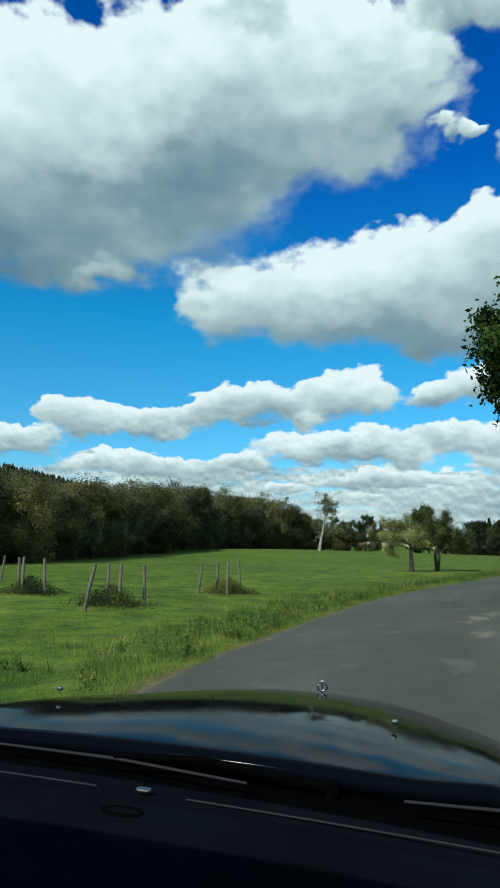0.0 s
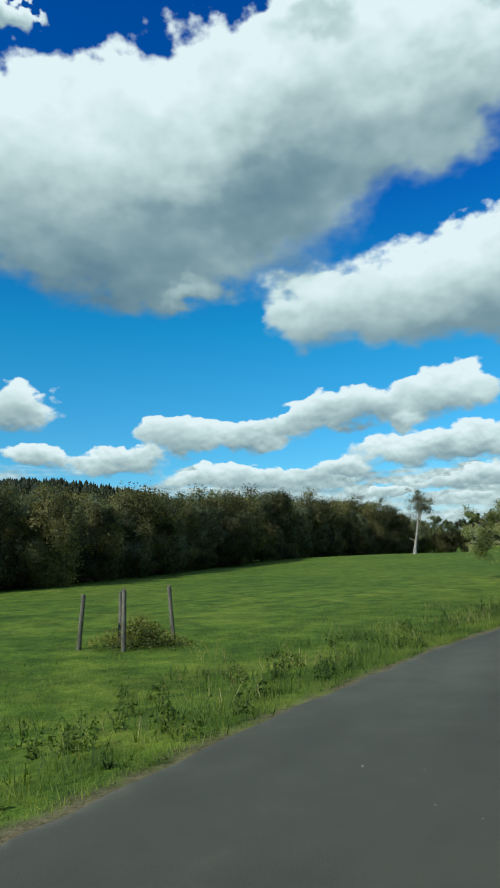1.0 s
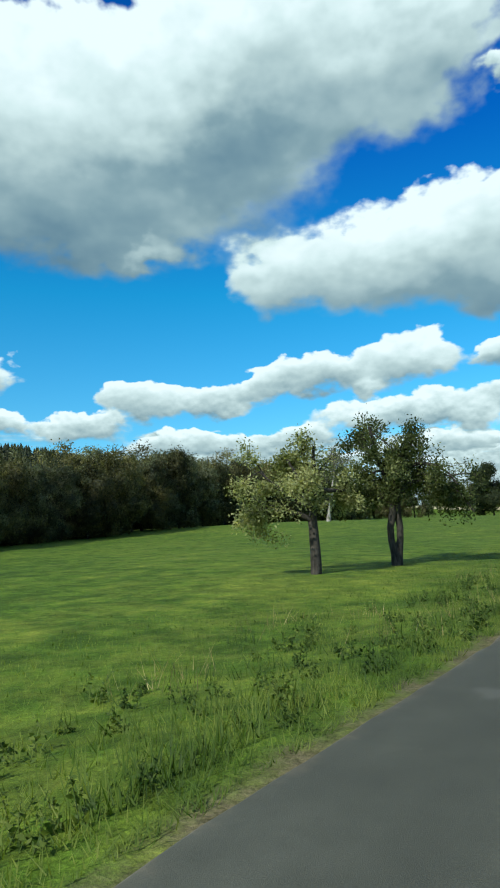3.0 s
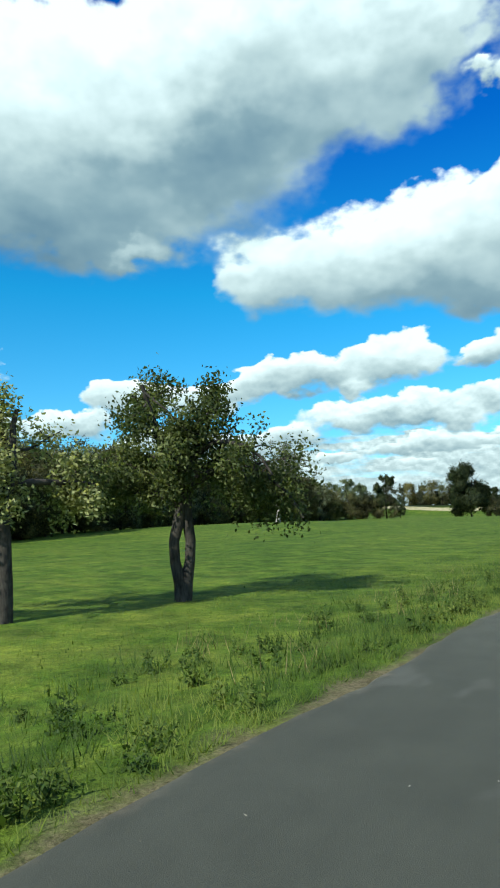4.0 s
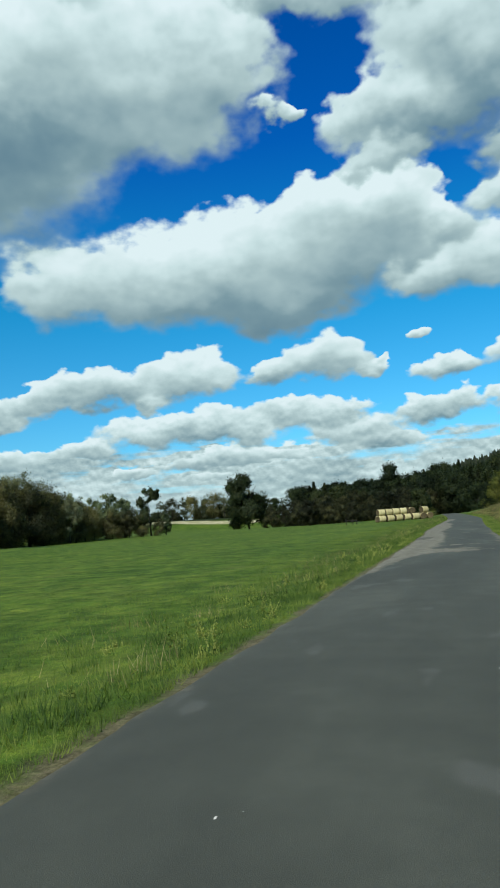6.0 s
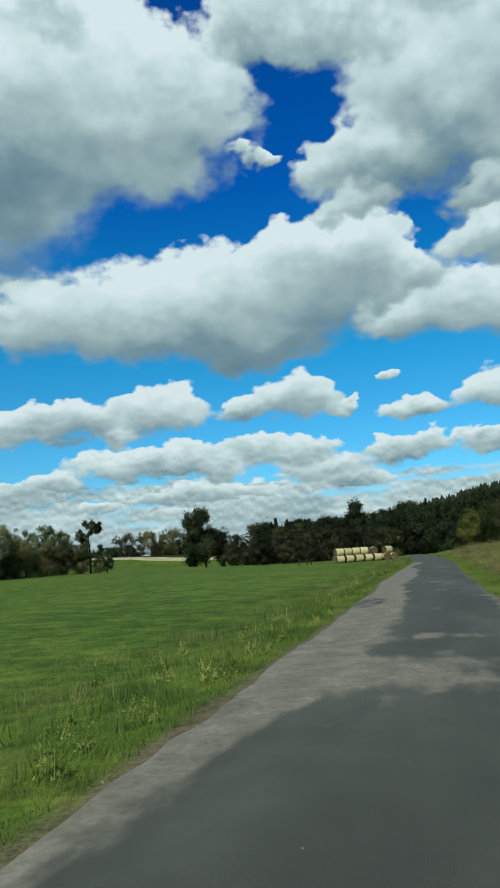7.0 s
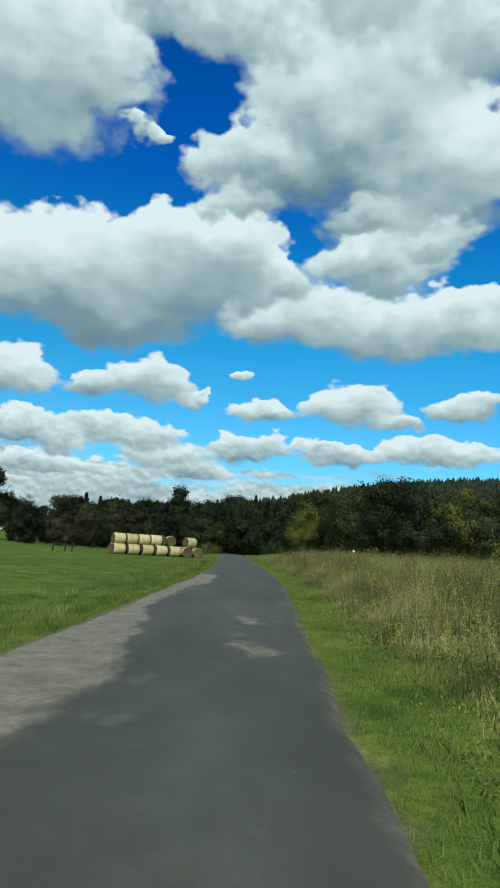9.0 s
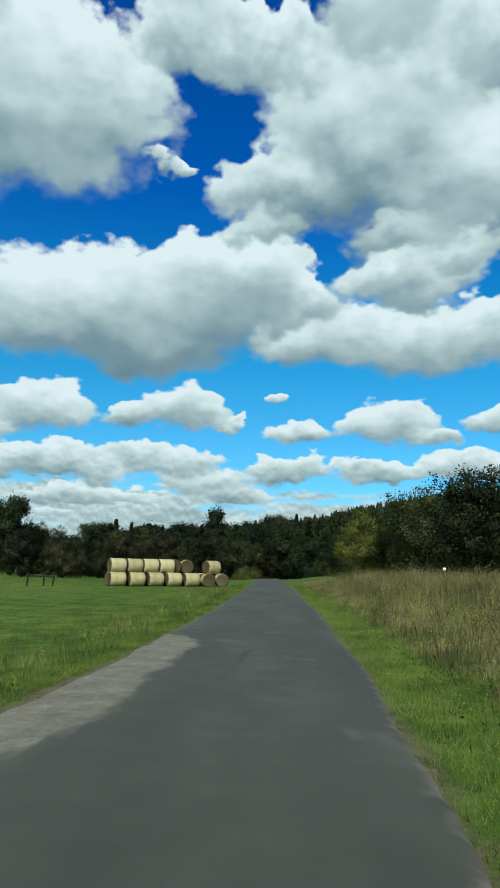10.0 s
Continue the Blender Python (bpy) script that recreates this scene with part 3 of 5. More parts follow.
def land(x, y):
    """Height of the ground."""
    x, y = np.asarray(x, float), np.asarray(y, float)
    s = x - road_x(y)
    z = -0.06 - 0.26 * ease(-s, HALF + 0.1, HALF + 3.0)
    z = z - 0.35 * ease(-s, 12, 40) * ease(-y, 20, 90)
    z = z + bulge(x, y, -54, -8, 26, 22, 0.85) - 2.2 * ease(y, 88, 190)
    z = z + 0.10 * ease(s, HALF + 0.4, HALF + 1.6) + 0.5 * ease(s, HALF + 1.8, HALF + 6.0)
    z = z + 0.05 * np.sin(x * 0.35 + 0.2 * y) * ease(np.abs(s), 4, 12) * np.cos(y * 0.21)
    far = ease(np.hypot(x + 15, (y + 40) * 0.75), 95, 190)
    ridge = ease(y, 225, 320) * (bulge(x, y, 170, 400, 150, 170, 43) + bulge(x, y, 20, 420, 120, 90, 18))
    return z + ridge + far * (bulge(x, y, -375, 118, 140, 150, 45) + bulge(x, y, -290, 290, 90, 90, 7) + bulge(x, y, -150, 302, 80, 24, 6.0))


def ground():
    near = np.concatenate([np.arange(-9, -2.2, 0.4), np.arange(-2.2, 2.3, 0.2), np.arange(2.4, 10, 0.4)])
    mid_l, mid_r = -np.geomspace(9.8, 3200, 78)[::-1], np.geomspace(10.4, 3200, 70)
    s = np.concatenate([mid_l, near, mid_r])
    y = np.concatenate([-np.geomspace(170, 3200, 26)[::-1], np.arange(-168, 100, 0.9), np.arange(101, 250, 2.0), np.geomspace(252, 3200, 60)])
    S, Y = np.meshgrid(s, y)
    X = S + road_x(Y) * np.exp(-np.abs(S) / 400)
    Z = land(X, Y)
    verts = np.stack([X, Y, Z], -1).reshape(-1, 3)
    n, k = len(y), len(s)
    i, j = np.meshgrid(np.arange(n - 1), np.arange(k - 1), indexing="ij")
    a = i * k + j
    faces = np.stack([a, a + 1, a + k + 1, a + k], -1).reshape(-1, 4)
    me = mesh_of("ground", verts, faces, MEADOW, True)
    away = np.abs(S) / np.sqrt(1 + np.gradient(road_x(y), y)[:, None] ** 2)
    away = away + np.where(S < 0, HALF - edge_left(Y), HALF + 0.08 - edge_right(Y)) * (np.abs(S) < 6)
    me.attributes.new("lane", "FLOAT", "POINT").data.foreach_set("value", away.astype(np.float32).ravel())
    ob = new("ground", me)
    tagged(ob, "green mown meadow that slopes gently away from the lane", "ground", kind="structure")


# pale worn spots and broken places: x, y, half sizes, strength
WORN_SPOTS = [(0.4, -43.6, 1.6, 1.5, 0.72), (0.8, -40.6, 0.9, 0.5, 0.6), (0.3, -24.5, 1.1, 0.9, 0.6), (0.6, -29.7, 0.5, 0.7, 0.5), (0.25, -5.0, 0.42, 1.0, 0.62), (0.45, -8.3, 0.5, 0.8, 0.62), (-0.1, -64.2, 0.3, 1.2, 0.62), (0.05, -69.2, 0.22, 0.7, 0.6), (4.9, -113.4, 0.5, 2.4, 0.5), (5.5, -116.2, 0.4, 0.8, 0.5), (1.5, -32.2, 0.3, 0.5, 0.5), (0.9, -26.0, 0.4, 0.5, 0.45)]
BROKEN_SPOTS = [(-1.15, -33.4, 0.42, 1.5, 1.2), (1.0, -29.9, 0.34, 0.35, 1.0), (-0.8, 10.5, 0.12, 1.0, 0.8), (-1.7, -18.0, 0.2, 1.6, 0.6)]
# how far in the old pale surface reaches from the meadow's side
OLD_COAT = np.array([(-70, -2.6), (-58, -2.3), (-50, -1.5), (-44, -0.75), (-38, -0.35), (-34, -0.45), (-30, -0.6), (-25, -1.0), (-22, -0.8), (-18, -0.6), (-14, -0.85), (-10, -0.75), (-7, -1.1), (-3, -1.65), (0, -1.55), (4, -1.45), (6, -1.02), (12.6, -0.98), (14, -1.9), (18, -2.6)])


def strip(name, y0, y1, left, right, lift, mat, label, category, crown=0.0, step=0.3, rag=0.05, seed=1):
    """A surface that follows the lane between two offsets, with worn edges. left and right: functions of y."""
    rng = np.random.RandomState(seed)
    y = np.arange(y0, y1, step)
    wob = lambda: np.convolve(rng.normal(size=len(y) + 8), np.ones(9) / 9, "valid") * rag * 3 + rng.normal(size=len(y)) * rag * 0.4  # noqa: E731
    lo, hi = left(y) + wob(), right(y) + wob()
    u = np.r_[0, np.linspace(0.025, 0.975, 27), 1.0]
    off = lo[:, None] + (hi - lo)[:, None] * u
    slope = np.gradient(road_x(y), y)
    nx, ny = 1 / np.sqrt(1 + slope**2), -slope / np.sqrt(1 + slope**2)
    X, Y = road_x(y)[:, None] + off * nx[:, None], y[:, None] + off * ny[:, None]
    Z = lift + crown * (1 - (off / HALF) ** 2) + 0.06 + land(road_x(Y), Y)
    Z[:, (0, -1)] -= 0.05
    verts = np.stack([X, Y, Z], -1).reshape(-1, 3)
    n, k = len(y), len(u)
    i, j = np.meshgrid(np.arange(n - 1), np.arange(k - 1), indexing="ij")
    a = i * k + j
    faces = np.stack([a, a + 1, a + k + 1, a + k], -1).reshape(-1, 4)
    me = mesh_of(name, verts, faces, mat, True)
    inner = np.interp(y, OLD_COAT[:, 0], OLD_COAT[:, 1])
    wash = np.maximum(ease(inner[:, None] - off, -0.5, 0.5), 0.5 * ease(off, 1.25, 1.7) * (ease(y, -44, -38) * (1 - ease(y, -30, -24)))[:, None])
    broken = 0 * wash
    for px, py, rx, ry, much in WORN_SPOTS:
        wash = wash + much * np.exp(-(((X - px) / rx) ** 2) - ((Y - py) / ry) ** 2)
    for px, py, rx, ry, much in BROKEN_SPOTS:
        broken = broken + much * np.exp(-(((X - px) / rx) ** 2) - ((Y - py) / ry) ** 2)
    rim = np.minimum(off - lo[:, None], hi[:, None] - off)
    me.attributes.new("broken", "FLOAT", "POINT").data.foreach_set("value", broken.astype(np.float32).ravel())
    me.attributes.new("rim", "FLOAT", "POINT").data.foreach_set("value", rim.astype(np.float32).ravel())
    me.attributes.new("wash", "FLOAT", "POINT").data.foreach_set("value", wash.astype(np.float32).ravel())
    uv = me.uv_layers.new(name="UVMap")
    flat = np.stack([off, np.broadcast_to(y[:, None], off.shape)], -1).reshape(-1, 2)
    uv.data.foreach_set("uv", flat[faces.ravel()].astype(np.float32).ravel())
    return tagged(new(name, me), label, category, kind="structure")


ground()
road = strip("road", -300, 240, lambda y: -edge_left(y), edge_right, -0.03, ASPHALT, "narrow grey asphalt lane, worn and patched", "road", crown=0.03, rag=0.035)


# ---- trees ----
def limb(rng, start, way, length, r0, r1, n=5, wander=0.25, lift=0.0):
    pts, d = [np.array(start, float)], np.array(way, float)
    for _ in range(n):
        d = d + rng.normal(size=3) * wander / n**0.5
        d[2] += lift / n
        d /= np.linalg.norm(d)
        pts.append(pts[-1] + d * length / n)
    return np.array(pts), np.linspace(r0, r1, n + 1)


def grown(rng, stem, mains, levels=2, kids=5, shrink=0.5, droop=-0.25, wander=0.5):
    """Tubes of a stem with its limbs and twigs, and the places where leaves sit."""
    lines, tips = [stem], []
    todo = [(pts, rad, 0) for pts, rad in mains]
    while todo:
        pts, rad, lev = todo.pop()
        lines.append((pts, rad))
        length = np.linalg.norm(np.diff(pts, axis=0), axis=1).sum()
        if lev >= levels:
            tips.append(pts[1:])
            continue
        for c in range(kids):
            u = rng.uniform(0.3, 1.0)
            i = min(int(u * (len(pts) - 1)), len(pts) - 2)
            at = pts[i] + (pts[i + 1] - pts[i]) * (u * (len(pts) - 1) - i)
            along = pts[i + 1] - pts[i]
            way = along / np.linalg.norm(along) * 0.6 + rng.normal(size=3) * 0.75
            way /= np.linalg.norm(way)
            r = rad[i] * 0.5
            todo.append((*limb(rng, at, way, length * shrink * rng.uniform(0.6, 1.15), r, r * 0.3, 4, wander, droop), lev + 1))
        if lev:
            tips.append(pts[2:])
    return lines, np.concatenate(tips)


def apple_tree(name, x, y, rng, stem, mains, leaf_n, label, spread=0.22, extra=(), tall=1.0):
    z = float(land(x, y))
    tree = empty(name, pose(x, y, z), label, "tree", "old fruit trees on the meadow")
    lines, tips = grown(rng, stem, mains)
    lines += list(extra)
    v, f = tubes(lines, 7)
    part("trunk", mesh_of("trunk", v, f, BARK, True), parent=tree, label="gnarled grey-brown trunk and limbs")
    pick = tips[rng.randint(len(tips), size=leaf_n)] + rng.normal(size=(leaf_n, 3)) * spread
    v, f = leaves(rng, pick, 0.045)
    part("crown", mesh_of("crown", v, f, APPLE_LEAF, normals=outward(rng, v, (0, 0, 1.5), 4, 1.15)), parent=tree, label="thin yellow-green autumn foliage")
    tree.scale = (1, 1, tall)
    return tree


def arch(start, way, reach, up, end, r):
    """A limb that rises and then hangs down."""
    u = np.linspace(0, 1, 8)
    z = 4 * up * u * (1 - 0.75 * u) + (end - up) * u**3
    pts = np.stack([way[0] * reach * u + 0.05 * np.sin(u * 9), way[1] * reach * u + 0.05 * np.cos(u * 8), z], -1)
    return np.asarray(start) + pts - (0, 0.05, 0), np.linspace(r, r * 0.28, 8)


def orchard():
    rng = np.random.RandomState(11)
    # a leaning old tree: one stout trunk, a bleached limb arching towards the start, an upright leader
    stem = limb(rng, (0, 0, -0.1), (0.0, 0.02, 1), 1.75, 0.17, 0.135, 6, 0.06)
    top = stem[0][-1]
    mains = [
        limb(rng, top, (0.05, 0.15, 1.0), 2.4, 0.12, 0.04, 7, 0.3, 0.2),
        limb(rng, top, (-0.6, -0.8, 0.75), 2.0, 0.10, 0.045, 8, 0.2, -1.1),
        limb(rng, top + (0.15, 0.2, 0.9), (0.55, 0.8, 0.45), 1.4, 0.08, 0.03, 6, 0.3, -0.5),
        limb(rng, top + (0.0, 0.0, 0.3), (-0.8, -0.5, 0.9), 2.0, 0.08, 0.03, 6, 0.3, 0.0),
        limb(rng, top + (0.1, 0.1, 0.6), (-0.5, -0.55, 0.9), 1.6, 0.08, 0.03, 6, 0.3, 0.0),
        limb(rng, top + (0.05, 0.15, 1.2), (-0.35, -0.1, 1.0), 1.5, 0.07, 0.02, 5, 0.3, 0.3),
    ]
    apple_tree("apple_tree", -7.6, -80.8, rng, stem, mains, 16000, "old half-bare apple tree with a gnarled trunk on the meadow", 0.13, tall=0.9)
    rng = np.random.RandomState(23)
    # the next one stands on two stems that join at the ground
    a = (np.array([[0, 0, -0.1], [-0.03, -0.04, 0.35], [-0.09, -0.13, 0.8], [-0.10, -0.14, 1.2], [-0.02, -0.04, 1.7], [0.05, 0.05, 2.2]]), np.array([0.19, 0.14, 0.11, 0.11, 0.13, 0.14]))
    b = (np.array([[0, 0, -0.1], [0.04, 0.05, 0.35], [0.09, 0.12, 0.8], [0.10, 0.14, 1.2], [0.06, 0.08, 1.7], [0.06, 0.06, 2.2]]), np.array([0.18, 0.14, 0.11, 0.11, 0.12, 0.12]))
    top = np.array([0.0, 0.0, 2.15])
    mains = [
        limb(rng, top, (-0.35, -0.25, 1.0), 2.4, 0.12, 0.04, 6, 0.3, 0.1),
        limb(rng, top, (0.15, 0.2, 1.0), 1.45, 0.11, 0.04, 6, 0.3, 0.1),
        arch(top, (0.82, 0.57), 2.5, 0.55, -0.55, 0.10),
        arch(top + (0, 0, 0.5), (0.95, 0.3), 2.0, 0.5, -0.2, 0.08),
        arch(top + (0, 0, 0.1), (0.6, 0.8), 2.2, 0.6, -0.3, 0.08),
        limb(rng, top, (-0.7, -0.5, 0.7), 1.5, 0.09, 0.03, 6, 0.3, -0.4),
        limb(rng, top + (0.0, 0.0, 0.4), (0.6, 0.4, 0.9), 1.6, 0.08, 0.03, 6, 0.3, -0.3),
        limb(rng, top, (0.5, -0.7, 0.8), 1.3, 0.08, 0.03, 6, 0.3, -0.2),
        limb(rng, top - (0, 0, 0.2), (-0.75, -0.6, 0.6), 1.5, 0.08, 0.03, 7, 0.2, -0.6),
        limb(rng, top + (0.0, 0.0, 0.6), (-0.5, -0.25, 1.0), 2.1, 0.08, 0.03, 6, 0.3, 0.1),
    ]
    apple_tree("apple_tree", -6.85, -77.2, rng, a, mains, 26000, "old leafy apple tree standing on a split double trunk", 0.15, [b], 1.0)


def crown_points(rng, n, height, radius, low=0.12, lobes=16, rough=0.35):
    """Places for leaves on a lobed crown with gaps and an uneven outline."""
    az = rng.uniform(0, 2 * np.pi, lobes)
    h = np.sort(rng.uniform(low + 0.06, 0.9, lobes))
    wide = radius * np.sqrt(np.clip(1 - ((h - 0.48) / 0.56) ** 2, 0.05, 1)) * rng.uniform(0.35, 0.95, lobes)
    c = np.stack([np.cos(az) * wide, np.sin(az) * wide, h * height], -1)
    c[-1] = (rng.normal() * 0.1 * radius, rng.normal() * 0.1 * radius, height * 0.88)
    size = radius * rng.uniform(0.26, 0.5, lobes) * (16 / lobes) ** 0.3
    clumps = 9 * lobes
    pick = rng.randint(lobes, size=clumps)
    d = rng.normal(size=(clumps, 3))
    d /= np.linalg.norm(d, axis=1, keepdims=True)
    centre = c[pick] + d * size[pick, None] * rng.uniform(0.55, 1.1, (clumps, 1))
    who = rng.randint(clumps, size=n)
    out = centre[who] + rng.normal(size=(n, 3)) * radius * rough * 0.28
    keep = out[:, 2] > low * height * 0.5
    return out[keep], c[pick][who][keep]


def broad_tree(name, rng, height, radius, mat, n, leaf, label, low=0.1, bark=None, category="tree", lobes=16, rough=0.35):
    tree = empty(name, Matrix(), label, category)
    top = height * 0.72
    stem = limb(rng, (0, 0, -0.2), (0, 0, 1), top, 0.022 * height, 0.006 * height, 6, 0.12)
    lines = [stem]
    for i in range(6):
        at = stem[0][2 + i % 4]
        way = rng.normal(size=3)
        way[2] = abs(way[2]) + 0.5
        lines.append(limb(rng, at, way / np.linalg.norm(way), radius * 0.95, 0.008 * height, 0.002 * height, 4, 0.3))
    v, f = tubes(lines, 5)
    part("trunk", mesh_of("trunk", v, f, bark or DARK_BARK, True), parent=tree)
    at, lobe = crown_points(rng, n, height, radius, low, lobes, rough)
    v, f = leaves(rng, at, leaf)
    bough = at - lobe
    bough /= np.linalg.norm(bough, axis=1, keepdims=True) + 1e-9
    nor = np.repeat(bough * 0.9 + rng.normal(size=at.shape) * 0.3, 4, axis=0) + 0.6 * outward(rng, v, (0, 0, height * 0.3), 4, 0.0)
    part("crown", mesh_of("crown", v, f, mat, normals=nor), parent=tree)
    return tree


def conifer(name, rng, height, radius, n, label):
    tree = empty(name, Matrix(), label, "tree")
    v, f = tubes([(np.array([[0, 0, -0.2], [0, 0, height * 0.5], [0, 0, height * 0.97]]), np.array([0.018, 0.011, 0.002]) * height)], 5)
    part("trunk", mesh_of("trunk", v, f, DARK_BARK, True), parent=tree)
    whorls = 20
    k = rng.randint(whorls, size=n)
    u = (k + rng.uniform(0, 0.9, n)) / whorls
    arm = rng.randint(7, size=n) * 2 * np.pi / 7 + k * 0.9 + rng.normal(size=n) * 0.16
    d = np.sqrt(rng.uniform(0.02, 1, n)) * radius * (1 - u) ** 0.8 * (0.75 + 0.25 * np.sin(arm * 3 + k))
    p = np.stack([np.cos(arm) * d, np.sin(arm) * d, height * (0.06 + 0.94 * u) - d * 0.3], -1)
    v, f = leaves(rng, p, 0.026 * height, 0.6)
    part("crown", mesh_of("crown", v, f, NEEDLE, normals=outward(rng, v, (0, 0, height * 0.35), 4)), parent=tree)
    return tree


def stand(kinds, x, y, turn, scale, group):
    """Puts a tree of a kind at a place; the first one goes where it was built."""
    src = kinds["src"]
    m = pose(x, y, float(land(x, y)) - 0.05, 0, 0, turn)
    if not kinds["used"]:
        kinds["used"] = True
        src.matrix_basis = m
        ob = src
    else:
        ob = copy_thing(src, m)
    ob.scale = (scale[0], scale[0], scale[1])
    ob["group"] = group
    return ob


def kind_of(tree):
    return {"src": tree, "used": False}


def woods():
    rng = np.random.RandomState(7)
    wood = [kind_of(broad_tree("wood_tree", rng, 8.0, 3.1, WOOD_LEAF, 17000, 0.108, "dark olive-green broadleaf tree at the edge of the wood", 0.05, rough=0.5)) for _ in range(6)]
    grey = [kind_of(broad_tree("willow_tree", rng, 8.6, 2.9, WILLOW_LEAF, 14000, 0.100, "greyish-green willow standing in the edge of the wood", 0.05)) for _ in range(2)]
    firs = [kind_of(conifer("spruce_tree", rng, 12.0, 2.3, 2600, "dark green spruce that rises over the wood")) for _ in range(3)]
    hedge = [kind_of(broad_tree("hedge_tree", rng, 8.0, 3.1, HEDGE_LEAF, 13000, 0.125, "dark brownish-green tree in the hedge behind the bales", 0.03, lobes=20, rough=0.35)) for _ in range(3)]
    oak = kind_of(broad_tree("oak_tree", rng, 16.5, 7.0, DARK_LEAF, 36000, 0.29, "large dark round-crowned oak alone on the meadow", 0.08, lobes=26, rough=0.36))
    shrub = [kind_of(broad_tree("hawthorn_tree", rng, 6.6, 3.0, SHRUB_LEAF, 15000, 0.085, "yellowish-green hawthorn in the hedge along the lane", 0.0, lobes=24, rough=0.3)) for _ in range(2)]
    thorn = [kind_of(broad_tree("blackthorn_tree", rng, 6.6, 3.0, THORN_LEAF, 16000, 0.085, "dark green blackthorn crowding the hedge along the lane", 0.0, lobes=26, rough=0.3)) for _ in range(3)]
    alder = [kind_of(broad_tree("alder_tree", rng, 12.0, 2.7, ALDER_LEAF, 9000, 0.17, "slim olive-green alder at the end of the wood", 0.08, lobes=24, rough=0.35)) for _ in range(2)]
    pine = kind_of(broad_tree("pine_tree", rng, 13.0, 3.0, DARK_LEAF, 9000, 0.2, "dark pine standing clear at the end of the wood", 0.2, lobes=14, rough=0.3))
    dusk = [kind_of(broad_tree("forest_tree", rng, 17.0, 5.2, DARK_LEAF, 10000, 0.33, "dark tall forest tree behind the meadow", 0.03, rough=0.5)) for _ in range(3)]
    # edge of the wood along the far side of the meadow
    line = np.array([(-19, -150), (-25, -128), (-32, -108), (-39, -88), (-52, -64), (-62, -44), (-74, -14), (-88, 20), (-93, 48), (-89, 68)])
    tall = np.array([5.0, 5.1, 5.5, 6.1, 7.2, 8.8, 10.6, 11.4, 12.0, 11.5])
    seg = np.r_[0, np.cumsum(np.hypot(*np.diff(line, axis=0).T))]
    for row in range(3):
        at = 0.0
        while at < seg[-1]:
            x, y = np.interp(at, seg, line[:, 0]) - 4.2 * row + rng.normal() * 0.8, np.interp(at, seg, line[:, 1]) + 2.2 * row + rng.normal() * 0.8
            h = np.interp(at, seg, tall) * rng.uniform(0.74, 1.16) * (1 + 0.10 * row)
            k = grey[rng.randint(2)] if rng.rand() < 0.28 else wood[rng.randint(6)]
            stand(k, x, y, rng.uniform(0, 360), (h / 8.0 * rng.uniform(0.85, 1.1), h / 8.0), "trees at the edge of the wood")
            at += h / 8.0 * rng.uniform(3.0, 4.6)
    # spruces looking over it
    for _ in range(40):
        u = rng.uniform(0.45, 0.85) * seg[-1]
        x, y = np.interp(u, seg, line[:, 0]) - rng.uniform(18, 60), np.interp(u, seg, line[:, 1]) + rng.uniform(10, 40)
        s = rng.uniform(0.85, 1.1) * np.interp(u, seg, tall) / 10.5
        stand(firs[rng.randint(3)], x, y, rng.uniform(0, 360), (s, s * 1.08), "spruces behind the wood")
    # slim trees at the end of the wood, and a dark pine that stands clear of them
    for x, y, h in ((-118, 97, 15.0), (-113, 94, 13.2), (-108, 95, 13.8), (-103, 97, 12.2), (-97.2, 95, 13.6), (-93.5, 98, 11.4), (-90.6, 94, 11.4), (-87.5, 97, 9.8), (-79.5, 96, 6.5)):
        stand(alder[rng.randint(2)], x, y, rng.uniform(0, 360), (h / 12, h / 12), "slim trees at the end of the wood")
    # lower trees that fill the edge below them
    for x, y, h in ((-92, 73, 9.5), (-97, 77, 10.0), (-94, 80, 8.5), (-101, 84, 9.5), (-96, 87, 8.2), (-91.5, 89, 7.6), (-105, 90, 9.0), (-111, 92, 9.5), (-88, 91.5, 7.0), (-84.6, 93, 5.6), (-117, 94, 10.5), (-80.8, 95, 4.2)):
        stand(wood[rng.randint(6)] if rng.rand() < 0.65 else grey[rng.randint(2)], x, y, rng.uniform(0, 360), (h / 8 * 0.95, h / 8), "trees at the edge of the wood")
    stand(pine, -83.4, 95, 0, (1.0, 1.0), "slim trees at the end of the wood")
    # paler trees beyond the stubble field
    for i, (x, y, h) in enumerate(((-186, 304, 13), (-178, 300, 15), (-171, 303, 14), (-164, 301, 15.5), (-157, 304, 15), (-151, 300, 17), (-145, 303, 15), (-139, 301, 16.5), (-133, 303, 15.5), (-127, 300, 16.5), (-120, 304, 15))):
        stand(wood[rng.randint(6)] if i % 2 else grey[rng.randint(2)], x, y, rng.uniform(0, 360), (h / 8 * 0.75, h / 8 * 0.85), "trees beyond the stubble field")
    stand(oak, -97.5, 212, 20, (1.2, 1.46), "trees on the meadow")
    # hedge trees between the oak and the lane
    for x, y, h in ((-84, 203, 10), (-79, 208, 12), (-73, 204, 13), (-67, 210, 12), (-61, 205, 14), (-55, 212, 13), (-50, 206, 15), (-44, 210, 13), (-38, 207, 14), (-32, 213, 15), (-26, 208, 14), (-20, 212, 13), (-33, 84, 6.0), (-30, 78, 5.2), (-27, 84, 5.5), (-36, 80, 6.5), (-24, 88, 4.5), (-40, 88, 6)):
        stand(hedge[rng.randint(3)], x, y, rng.uniform(0, 360), (h / 8 * 1.0, h / 8 * 0.92), "hedge trees beyond the bales")
